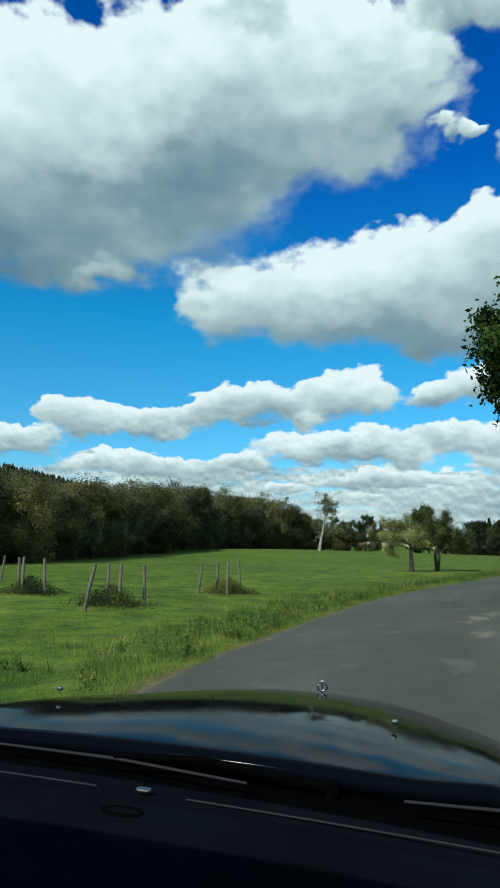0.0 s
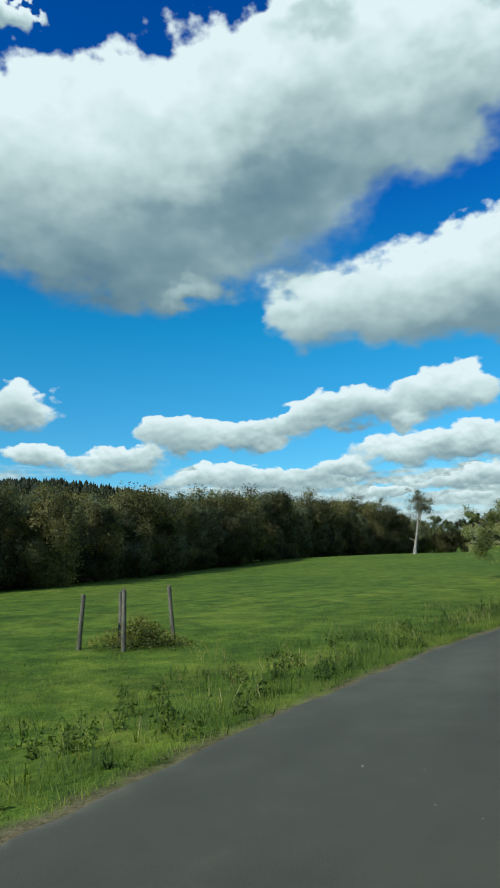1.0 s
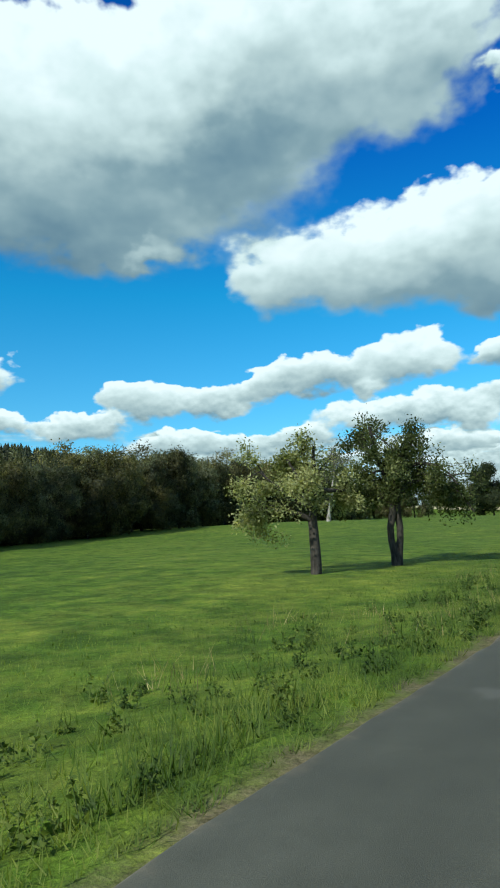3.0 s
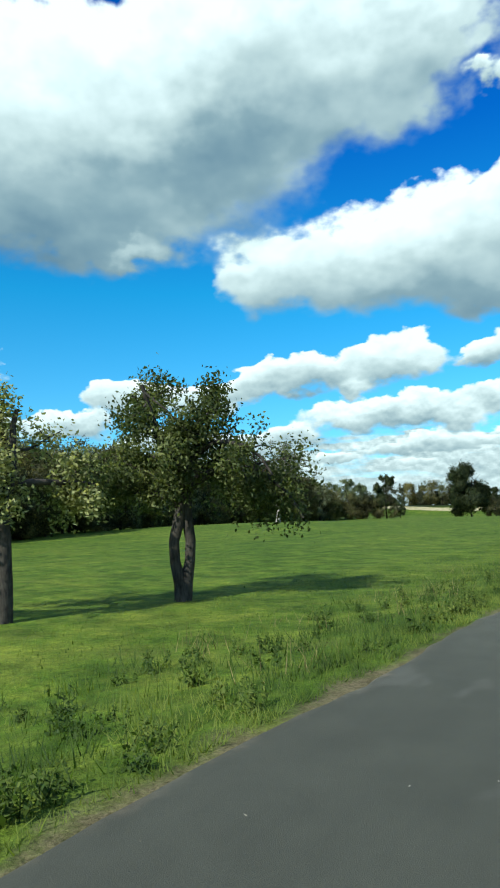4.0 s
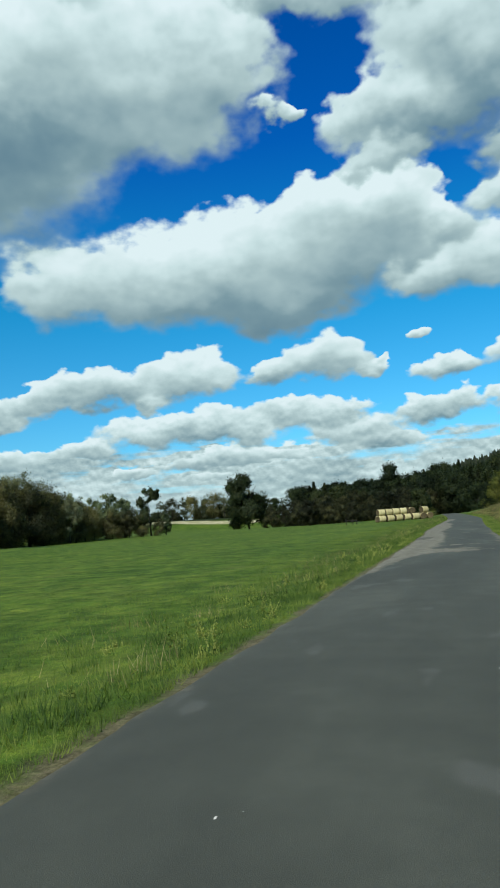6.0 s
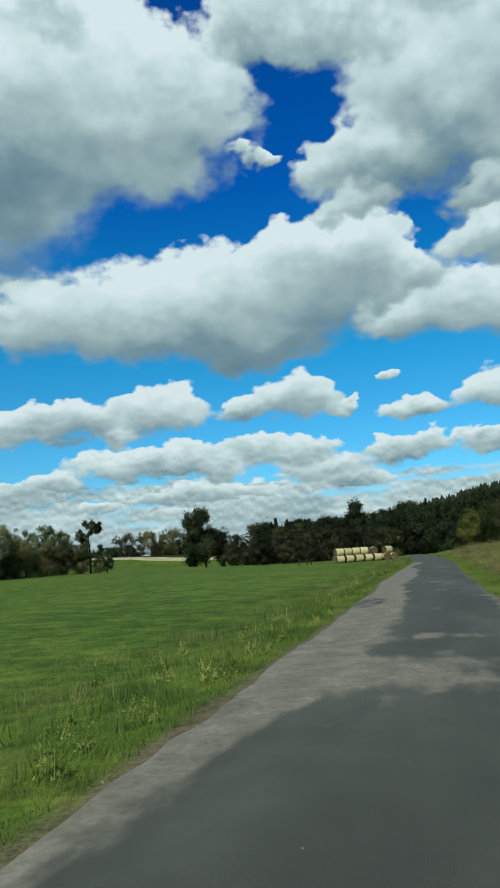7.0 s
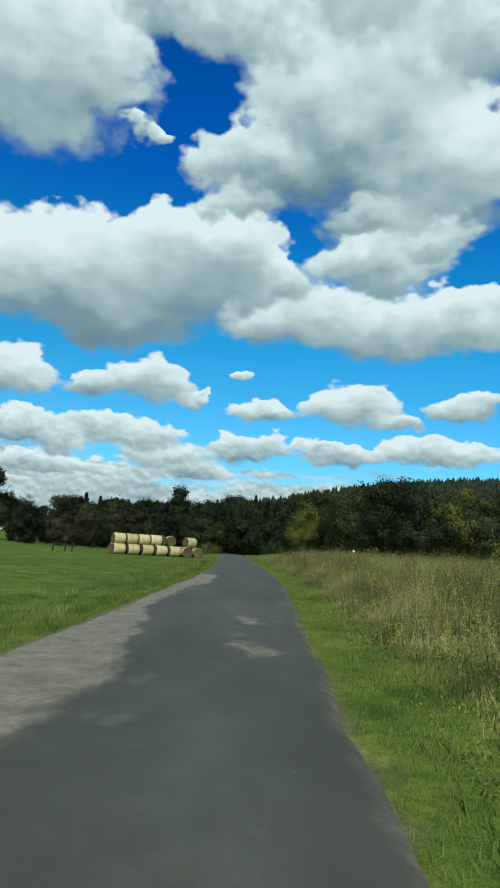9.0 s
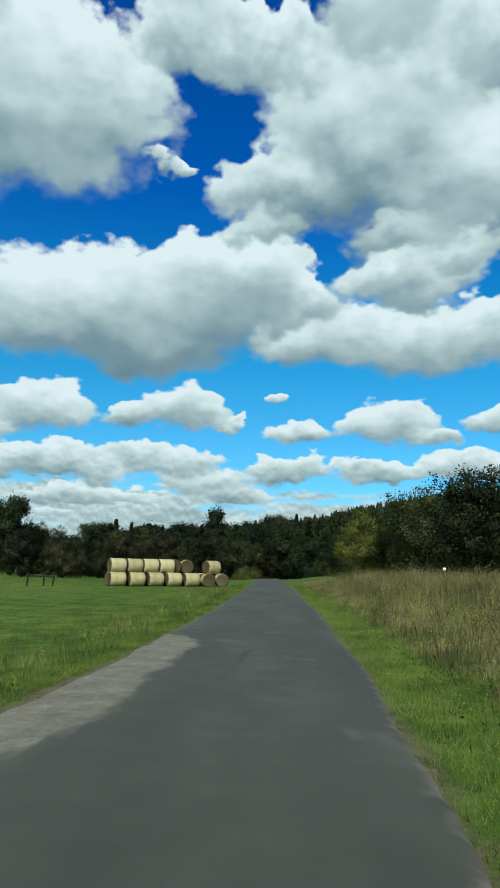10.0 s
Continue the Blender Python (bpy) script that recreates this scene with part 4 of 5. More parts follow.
    # forest that closes the lane
    for i in range(190):
        x, y = (rng.uniform(-84, 50), rng.uniform(226, 300)) if i > 30 else (rng.uniform(-30, 22), rng.uniform(218, 262))
        if abs(x - road_x(y)) < 4 and y < 240:
            continue
        h = rng.uniform(0.85, 1.12)
        if rng.rand() < 0.5:
            stand(dusk[rng.randint(3)], x, y, rng.uniform(0, 360), (h * 1.1, 1.02 * h), "forest at the end of the lane")
        else:
            stand(firs[rng.randint(3)], x, y, rng.uniform(0, 360), (1.8 * h, 1.5 * h), "forest at the end of the lane")
    stand(dusk[0], -45, 285, 0, (1.1, 1.42), "forest at the end of the lane")
    # far trees seen through the gap beside the oak
    for _ in range(60):
        x, y = rng.uniform(-330, -115), rng.uniform(300, 380)
        h = rng.uniform(0.5, 0.8)
        stand(dusk[rng.randint(3)], x, y, rng.uniform(0, 360), (h, h), "far trees beyond the meadow")
    # hedge on the right of the lane
    for x, y, h in ((4.0, 112, 6.5), (4.6, 101, 6.8), (5.0, 91, 6.6), (5.6, 82, 6.8), (6.6, 74, 6.4), (7.6, 66, 6.6), (4.6, 68, 6.6), (9.4, 59, 8.2), (12.0, 53, 8.4), (15.5, 50, 7.6), (19.0, 52, 8.0), (23.0, 50, 7.4), (27.5, 53, 8.0), (32.5, 55, 7.6), (38, 58, 8.4), (45, 62, 8), (52, 66, 8.5), (13, 62, 8.0), (20, 62, 8.4), (30, 66, 8.5), (8.5, 90, 8), (10, 80, 8), (60, 60, 8.5), (70, 58, 9)):
        kind = shrub[rng.randint(2)] if (x < 8 and y < 80) or rng.rand() < 0.25 else thorn[rng.randint(3)]
        stand(kind, x, y, rng.uniform(0, 360), (h / 6.6 * 1.05, h / 6.6), "hedge along the lane")
    # rank brushwood along the foot of the hedge and at the lane's end
    scrub = [kind_of(broad_tree("scrub_bush", rng, 2.2, 1.9, SHRUB_LEAF, 3600, 0.06, "brownish-green scrub bush at the foot of the hedge", 0.0, None, "bush")) for _ in range(2)]
    for x, y, h in ((3.6, 124, 3.0), (2.0, 118, 2.2), (4.0, 106, 1.5), (4.4, 96, 1.4), (5.2, 86, 1.5), (6.0, 77, 1.4), (7.2, 69, 1.6), (8.8, 61, 1.7), (11, 54.5, 1.9), (13.5, 50.5, 1.7), (16.5, 47.5, 1.6), (20, 48.5, 1.8), (23.5, 47.5, 1.5), (27, 49.5, 1.9), (31, 51.5, 1.7), (36, 54, 2.0), (-16.5, 150, 3.0), (1.0, 160, 3.4), (-19, 176, 3.6), (-1, 185, 3.4)):
        stand(scrub[rng.randint(2)], x, y, rng.uniform(0, 360), (h / 2.2 * 1.1, h / 2.2), "scrub along the hedge")
    for x, y, h in ((-1.5, 172, 0.62), (-21, 186, 0.66), (-5.5, 198, 0.7), (-23, 205, 0.72), (2.5, 150, 0.5)):
        stand(dusk[rng.randint(3)], x, y, rng.uniform(0, 360), (h, h), "forest at the end of the lane")
    stand(shrub[1], 15.6, 3.0, 40, (1.1, 1.12), "hedge along the lane")
    # a roadside tree whose branches reach over the lane
    near = broad_tree("roadside_tree", np.random.RandomState(5), 10.5, 4.4, LIME_LEAF, 80000, 0.085, "green leafy roadside tree beside the lane", 0.46, BARK, rough=0.2)
    near.matrix_basis = pose(7.95, -106.7, float(land(7.95, -106.7)))


def dead_tree():
    rng = np.random.RandomState(4)
    x, y = -47.9, -13.7
    tree = empty("birch_tree", pose(x, y, float(land(x, y)) - 0.1), "tall half-dead pale tree with a bare leaning trunk", "tree")
    stem = (np.array([[0, 0, -0.2], [0.15, 0.1, 1.5], [0.55, 0.35, 4.0], [0.85, 0.6, 6.5], [1.1, 0.8, 8.6]]), np.array([0.44, 0.26, 0.20, 0.15, 0.09]))
    top = stem[0][-1]
    mains = [limb(rng, top - (0, 0, rng.uniform(0, 3.0)), (rng.normal() * 0.6, rng.normal() * 0.6, 0.9), rng.uniform(2.4, 4.2), 0.09, 0.025, 5, 0.4, 0.15) for _ in range(12)]
    lines, tips = grown(rng, stem, mains, 2, 4, 0.5, 0.0)
    lines += [limb(rng, (0.3, 0.2, 2.4), (-0.7, -0.5, 0.8), 1.3, 0.10, 0.03, 5, 0.4), limb(rng, (0.4, 0.3, 3.4), (0.7, 0.3, 0.7), 1.2, 0.09, 0.03, 5, 0.4)]
    v, f = tubes(lines, 6)
    part("trunk", mesh_of("trunk", v, f, PALE_BARK, True), parent=tree, label="bleached bare trunk")
    pick = tips[rng.randint(len(tips), size=5200)] + rng.normal(size=(5200, 3)) * 0.24
    v, f = leaves(rng, pick, 0.10)
    part("crown", mesh_of("crown", v, f, GREY_LEAF), parent=tree, label="sparse silvery foliage")
    tree.scale = (0.92, 0.92, 0.92)


def hill_forest(name, cx, cy, sx, sy, n, label, seed):
    """Small spruces, too many to count, on a far hill."""
    rng = np.random.RandomState(seed)
    x, y = cx + rng.normal(size=n) * sx, cy + rng.normal(size=n) * sy
    z = land(x, y)
    keep = (z > 4.0) & (np.hypot(x, y) > 285) & ~((x > -215) & (x < -95) & (y < 318))
    x, y, z = x[keep], y[keep], z[keep]
    n = len(x)
    h = rng.uniform(5, 8.5, n)
    r = h * rng.uniform(0.24, 0.4, n)
    vs, fs = [], []
    sides, base = 6, 0
    for lo, hi, k in ((0.05, 0.55, 1.0), (0.35, 0.8, 0.75), (0.62, 1.0, 0.45)):
        a = np.linspace(0, 2 * np.pi, sides, endpoint=False)[None] + rng.uniform(0, 6, (n, 1))
        rr = r[:, None] * k * rng.uniform(0.7, 1.2, (n, sides))
        ring = np.stack([x[:, None] + np.cos(a) * rr, y[:, None] + np.sin(a) * rr, (z + h * lo)[:, None] + rng.uniform(-0.5, 0.5, (n, sides))], -1)
        tip = np.stack([x, y, z + h * hi], -1)[:, None]
        vs.append(np.concatenate([ring, tip], 1).reshape(-1, 3))
        i, j = np.meshgrid(np.arange(n) * (sides + 1) + base, np.arange(sides), indexing="ij")
        fs.append(np.stack([i + j, i + (j + 1) % sides, i + sides], -1).reshape(-1, 3))
        base += n * (sides + 1)
    ob = new(name, mesh_of(name, np.concatenate(vs), np.concatenate(fs), HILL_LEAF))
    tagged(ob, label, "forest", kind="stuff")


def snag():
    rng = np.random.RandomState(41)
    x, y = -28.4, 89.0
    tree = empty("dead_snag", pose(x, y, float(land(x, y))), "broken dark dead trunk with one leaning bare branch", "dead tree")
    lines = [limb(rng, (0, 0, -0.2), (0.05, 0, 1), 2.0, 0.34, 0.26, 5, 0.1), limb(rng, (0.1, 0, 1.5), (0.7, 0.1, 0.9), 2.0, 0.13, 0.05, 5, 0.2), limb(rng, (-0.1, 0, 1.6), (-0.4, 0.2, 0.9), 0.8, 0.12, 0.06, 4, 0.2)]
    v, f = tubes(lines, 7)
    part("trunk", mesh_of("trunk", v, f, BARK, True), parent=tree)


def bank_bushes():
    rng = np.random.RandomState(43)
    for x, y, h, r in ((6.5, -5.5, 1.25, 0.9), (7.3, -11.7, 1.1, 1.0), (12.0, 12.0, 1.3, 1.1)):
        bush = broad_tree("bramble_bush", rng, h, r, DARK_LEAF, 2600, 0.045, "low dark bramble bush among the dry weeds", 0.0, None, "bush")
        bush.matrix_basis = pose(x, y, float(land(x, y)))
        bush["group"] = "bushes on the bank"


def stubble():
    """A pale stubble field on the far rise beyond the meadow."""
    m, nt, b = material("stubble", (0.34, 0.29, 0.17), 0.95, 0, 0.1)
    k = Nodes(nt)
    k.link(k.ramp(k.noise(k.place(), 0.3, 5.0), [(0.35, (0.24, 0.23, 0.11)), (0.6, (0.42, 0.37, 0.23))]), b.inputs["Base Color"])
    u, v = np.meshgrid(np.linspace(-230, -100, 40), np.linspace(283, 291, 14))
    y = v + 3 * np.sin(u * 0.06)
    verts = np.stack([u, y, land(u, y) + 0.15], -1).reshape(-1, 3)
    i, j = np.meshgrid(np.arange(13), np.arange(39), indexing="ij")
    a = i * 40 + j
    ob = new("stubble_field", mesh_of("stubble_field", verts, np.stack([a, a + 1, a + 41, a + 40], -1).reshape(-1, 4), m, True))
    tagged(ob, "pale stubble field on the far rise", "field", kind="structure")


def weed_bank():
    """Ground under the tall weeds, with a ragged edge towards the mown strip."""
    rng = np.random.RandomState(53)
    y = np.arange(-150, 75, 0.5)
    wob = np.convolve(rng.normal(size=len(y) + 8), np.ones(9) / 9, "valid")
    s = np.concatenate([np.arange(0, 8, 0.5), np.geomspace(8, 140, 26)])
    S = 2.9 + 0.6 * wob[:, None] * np.exp(-s / 2) + s
    X, Y = road_x(y)[:, None] + S, np.repeat(y[:, None], len(s), 1)
    Z = land(X, Y) + 0.03
    Z[:, 0] -= 0.06
    i, j = np.meshgrid(np.arange(len(y) - 1), np.arange(len(s) - 1), indexing="ij")
    a = i * len(s) + j
    me = mesh_of("weed_bank", np.stack([X, Y, Z], -1).reshape(-1, 3), np.stack([a, a + 1, a + len(s) + 1, a + len(s)], -1).reshape(-1, 4), THATCH, True)
    tagged(new("weed_bank", me), "bank covered with dry brown weeds beside the lane", "bank", kind="structure")


weed_bank()


orchard()
snag()
bank_bushes()
stubble()
woods()
dead_tree()
hill_forest("hill_forest", -375, 118, 110, 120, 5200, "dark spruce forest covering a far hill", 31)
hill_forest("hill_forest", -290, 290, 80, 70, 1800, "dark spruce forest on a low far ridge", 32)
hill_forest("hill_forest", 120, 400, 135, 110, 9500, "dark spruce forest covering the hill beyond the hedge", 33)


# ---- fences, bales and small things ----
def post(parent, x, y, height, lean_x, lean_y, r, seed, mat=POST_WOOD):
    rng = np.random.RandomState(seed)
    pts = np.array([[0, 0, -0.25], [0, 0, 0.0], [0, 0, height * 0.5], [0, 0, height - 0.03], [0, 0, height], [0, 0, height]], float)
    pts[:, :2] += rng.normal(size=(6, 2)) * 0.006
    rad = np.array([r, r * 1.05, r, r * 0.96, r * 0.85, 0.001])
    v, f = tubes([(pts, rad)], 9)
    ob = part("post", mesh_of("post", v, f, mat, True), parent=parent)
    ob.matrix_basis = pose(x, y, 0, lean_x, lean_y, 0)
    return ob


def tree_guard(x, y, posts, bush, seed, label):
    """A ring of leaning posts left round a planting place, with rank growth between them."""
    rng = np.random.RandomState(seed)
    z = float(land(x, y))
    ring = empty("fence_posts", pose(x, y, z), label, "fence", "posts on the meadow")
    for i, (px, py, h, lx, ly) in enumerate(posts):
        post(ring, px - x, py - y, h, lx, ly, 0.043, seed * 10 + i)
    if bush:
        n = 7000
        d = np.abs(rng.normal(size=n)) * 0.42
        a = rng.uniform(0, 2 * np.pi, n)
        lump = 0.75 + 0.35 * np.sin(a * 3 + seed)
        c = np.stack([np.cos(a) * d * 1.35, np.sin(a) * d * 1.0, rng.uniform(0.0, 0.5, n) * np.clip(1.1 - d, 0.1, 1) * lump], -1)
        v, f = leaves(rng, c, 0.026)
        nor = np.repeat(rng.normal(size=(n, 3)) * 0.5 + (0, 0, 0.7) + np.array(SUN_TO) * 0.7, 4, axis=0)
        ob = new("weed_clump", mesh_of("weed_clump", v, f, SHRUB_LEAF, normals=nor))
        ob.matrix_basis = pose(x + 0.1, y, z)
        tagged(ob, "dark rank weeds grown up between the posts", "weeds", "weeds on the meadow", "stuff")


def meadow_posts():
    tree_guard(-4.75, -108.2, [(-4.23, -108.94, 1.08, 0, 1), (-4.83, -107.2, 1.05, 2, -5), (-5.2, -109.2, 1.0, 0, 7), (-5.00, -108.40, 1.0, 0, 0)], True, 3, "four grey weathered wooden posts round a patch of weeds")
    tree_guard(-4.2, -114.4, [(-3.4, -116.0, 1.12, 0, 13), (-5.4, -113.2, 1.0, 0, 0), (-3.83, -114.4, 1.02, 0, 0), (-3.71, -113.57, 1.0, 0, -4)], True, 4, "four weathered wooden posts, one of them leaning")
    tree_guard(-8.6, -113.3, [(-9.17, -113.2, 1.05, 0, -2), (-8.5, -113.6, 1.1, 0, 0), (-7.95, -113.2, 1.05, 0, -7)], True, 5, "three grey wooden posts standing in the grass")
    tree_guard(-13.7, -110.4, [(-13.75, -110.3, 1.0, 0, 8), (-14.6, -110.9, 1.0, 0, 2)], False, 6, "two grey wooden posts standing in the grass")


def bale_mesh(rng):
    """A round bale lying on its side: its axis along x, bulging sides, pressed straw layers on the ends."""
    n, R, L = 28, 0.58, 1.34
    prof = [(-L / 2 + 0.03, 0.0), (-L / 2 + 0.01, 0.2), (-L / 2 + 0.025, 0.4), (-L / 2, 0.5), (-L / 2 + 0.05, R - 0.01), (-L / 4, R + 0.01), (0, R), (L / 4, R + 0.01), (L / 2 - 0.05, R - 0.01), (L / 2, 0.5), (L / 2 - 0.025, 0.4), (L / 2 - 0.01, 0.2), (L / 2 - 0.03, 0.0)]
    a = np.linspace(0, 2 * np.pi, n, endpoint=False)
    v = []
    for x, r in prof:
        rr = r * (1 + rng.normal(size=n) * 0.012)
        z = np.maximum(np.sin(a) * rr, -0.56)
        v.append(np.stack([np.full(n, x) + rng.normal(size=n) * 0.012, np.cos(a) * rr * 1.01, z], -1))
    v = np.concatenate(v)
    i, j = np.meshgrid(np.arange(len(prof) - 1), np.arange(n), indexing="ij")
    f = np.stack([i * n + j, (i + 1) * n + j, (i + 1) * n + (j + 1) % n, i * n + (j + 1) % n], -1).reshape(-1, 4)
    me = mesh_of("bale", v, f, STRAW, True)
    # both ends get the dark straw: their shade is painted in, not cast
    me.materials.append(SHADED_STRAW)
    row = np.repeat(np.arange(len(prof) - 1), n)
    me.polygons.foreach_set("material_index", np.where((row < 4) | (row > len(prof) - 6), 1, 0).astype(np.int32))
    return me


def bales():
    rng = np.random.RandomState(9)
    kinds = [bale_mesh(rng) for _ in range(3)]
    start, way = np.array([-16.7, 53.6]), np.array([0.83, 0.557])
    back = np.array([-0.557, 0.83])
    turn = math.degrees(math.atan2(way[1], way[0]))
    n = 0

    def put(along, depth, level, yaw=0.0):
        nonlocal n
        x, y = start + way * along + back * depth
        z = float(land(*(start + way * along))) + 0.555 + level * 1.1
        ob = new("straw_bale", kinds[n % 3])
        ob.matrix_basis = pose(x, y, z, 0, 0, turn + yaw + rng.normal() * 2)
        tagged(ob, "pale yellow round straw bale stacked on the meadow" if level else "pale yellow round straw bale on the grass", "bale", "stack of straw bales")
        n += 1

    for i in range(5):
        put(0.7 + i * 1.62, 0, 0)
        put(0.9 + i * 1.62, 1.25, 0)
    put(8.9, 0.2, 0, 80)
    put(10.2, 0.3, 0, 75)
    put(8.9, 1.5, 0, 80)
    for i in range(4):
        put(0.7 + i * 1.42, 0.15 + 0.05 * i, 1)
    put(5.9, 0.9, 1, 85)
    put(7.1, 0.9, 1, 80)
    put(9.4, 0.6, 1, 10)


def hurdle():
    x, y = -20.7, 49.5
    ob = empty("wooden_hurdle", pose(x, y, float(land(x, y)), 0, 0, 25), "low dark wooden rail on three posts in the grass", "fence")
    for i, px in enumerate((-0.9, 0.3, 0.95)):
        post(ob, px, 0, 0.95, 0, (3, -2, 4)[i], 0.07, 70 + i, DARK_BARK)
    bm = bmesh.new()
    box(bm, (2.0, 0.06, 0.11), pose(0, 0.075, 0.72, 0, 3, 0), 0.012)
    part("rail", bm, DARK_BARK, ob)


def marker_post():
    x, y = 6.65, 35.8
    z = float(land(x, y))
    ob = empty("marker_post", pose(x, y, z), "slim post with a white top among the dry weeds", "post")
    post(ob, 0, 0, 0.98, 0, 2, 0.035, 90)
    white, nt, b = material("white_paint", (0.78, 0.78, 0.74), 0.6)
    k = Nodes(nt)
    k.link(k.ramp(k.noise(k.place(), 14.0, 4.0), [(0.3, (0.6, 0.59, 0.54)), (0.6, (0.82, 0.82, 0.79))]), b.inputs["Base Color"])
    bm = bmesh.new()
    box(bm, (0.15, 0.11, 0.14), pose(0.02, 0, 1.0), 0.03)
    part("cap", bm, white, ob, "weathered white cap")


meadow_posts()
bales()
hurdle()
marker_post()


# ---- grass, weeds and litter ----
def blades(name, rng, x, y, height, width, mat, label, lean=0.4, category="grass", astray=0.3):
    n = len(x)
    z = land(x, y) - 0.03
    c = np.stack([x, y, z], -1)
    t = rng.uniform(0, np.pi, n)
    side = np.stack([np.cos(t), np.sin(t), 0 * t], -1) * (width * rng.uniform(0.6, 1.4, n))[:, None]
    tip = c + np.stack([rng.normal(size=n) * lean * height, rng.normal(size=n) * lean * height, height], -1)
    v = np.stack([c - side, c + side, tip], 1).reshape(-1, 3)
    ob = new(name, mesh_of(name, v, np.arange(3 * n).reshape(n, 3), mat, normals=np.repeat(rng.normal(size=(n, 3)) * astray + (0, 0, 0.75) + np.array(SUN_TO) * 0.85, 3, axis=0)))
    return tagged(ob, label, category, kind="stuff")


def along_lane(rng, n, y0, y1, s0, s1, power=1.0, clump=0.0):
    y = rng.uniform(y0, y1, n)
    s = s0 + (s1 - s0) * rng.uniform(0, 1, n) ** power
    if clump:
        k = max(n // 26, 1)
        who = rng.randint(k, size=n)
        y = y[:k][who] + rng.normal(size=n) * clump
        s = s[:k][who] + rng.normal(size=n) * clump
        s = s0 + np.abs(s - s0) * np.sign(s0)
    return road_x(y) + s + (HALF - edge_left(y) if s0 < 0 else edge_right(y) - HALF), y


def rise(x, y):
    """How high the weeds stand: low beside the mown strip, in uneven clumps farther up."""
    return (0.22 + 0.78 * ease(x - road_x(y), 2.4, 5.8)) * (0.78 + 0.35 * np.sin(x * 1.3 + y * 0.7) ** 2 + 0.4 * np.sin(x * 0.5 - y * 0.9 + 1.0) ** 2)


def leaf_cloud(name, rng, x, y, z, size, mat, label):
    n = len(x)
    v, f = leaves(rng, np.stack([x, y, z], -1), size)
    nor = np.repeat(rng.normal(size=(n, 3)) * 0.45 + (0, 0, 0.6) + np.array(SUN_TO) * 0.8, 4, axis=0)
    return tagged(new(name, mesh_of(name, v, f, mat, normals=nor)), label, "weeds", kind="stuff")


def herbs(name, rng, x, y, height, mat, label, size=0.03, stems=4, each=26):
    """Leafy plants: a few leaning stems from one root, with leaves that grow smaller upwards."""
    lines, at, big = [], [], []
    for px, py, h in zip(x, y, height):
        root = np.array([px, py, float(land(px, py)) - 0.02])
        for _ in range(stems):
            lean = np.array([rng.normal() * 0.28, rng.normal() * 0.28, 1.0])
            tall = h * rng.uniform(0.55, 1.1)
            u = np.linspace(0, 1, 4)[:, None]
            pts = root + rng.normal(size=3) * (0.05, 0.05, 0) + u * lean * tall + u**2 * rng.normal(size=3) * (0.12, 0.12, 0.0) * tall
            lines.append((pts, np.linspace(0.005, 0.002, 4)))
            k = rng.uniform(0.12, 1.0, each)
            spot = np.stack([np.interp(k, np.linspace(0, 1, 4), pts[:, c]) for c in range(3)], -1)
            at.append(spot + rng.normal(size=(each, 3)) * (0.05, 0.05, 0.025) * (1.25 - k)[:, None] * (h / 0.4))
            big.append(size * (1.25 - 0.7 * k) * (h / 0.4) ** 0.5)
    at, big = np.concatenate(at), np.concatenate(big)
    v, f = leaves(rng, at, big[:, None], 0.5)
    v2, f2 = tubes(lines, 3)
    nor = np.concatenate([np.repeat(rng.normal(size=at.shape) * 0.5 + (0, 0, 0.6) + np.array(SUN_TO) * 0.75, 4, axis=0), np.tile((0.0, -0.6, 0.6), (len(v2), 1))])
    return tagged(new(name, mesh_of(name, np.concatenate([v, v2]), np.concatenate([f, f2 + len(v)]), mat, normals=nor)), label, "weeds", kind="stuff")


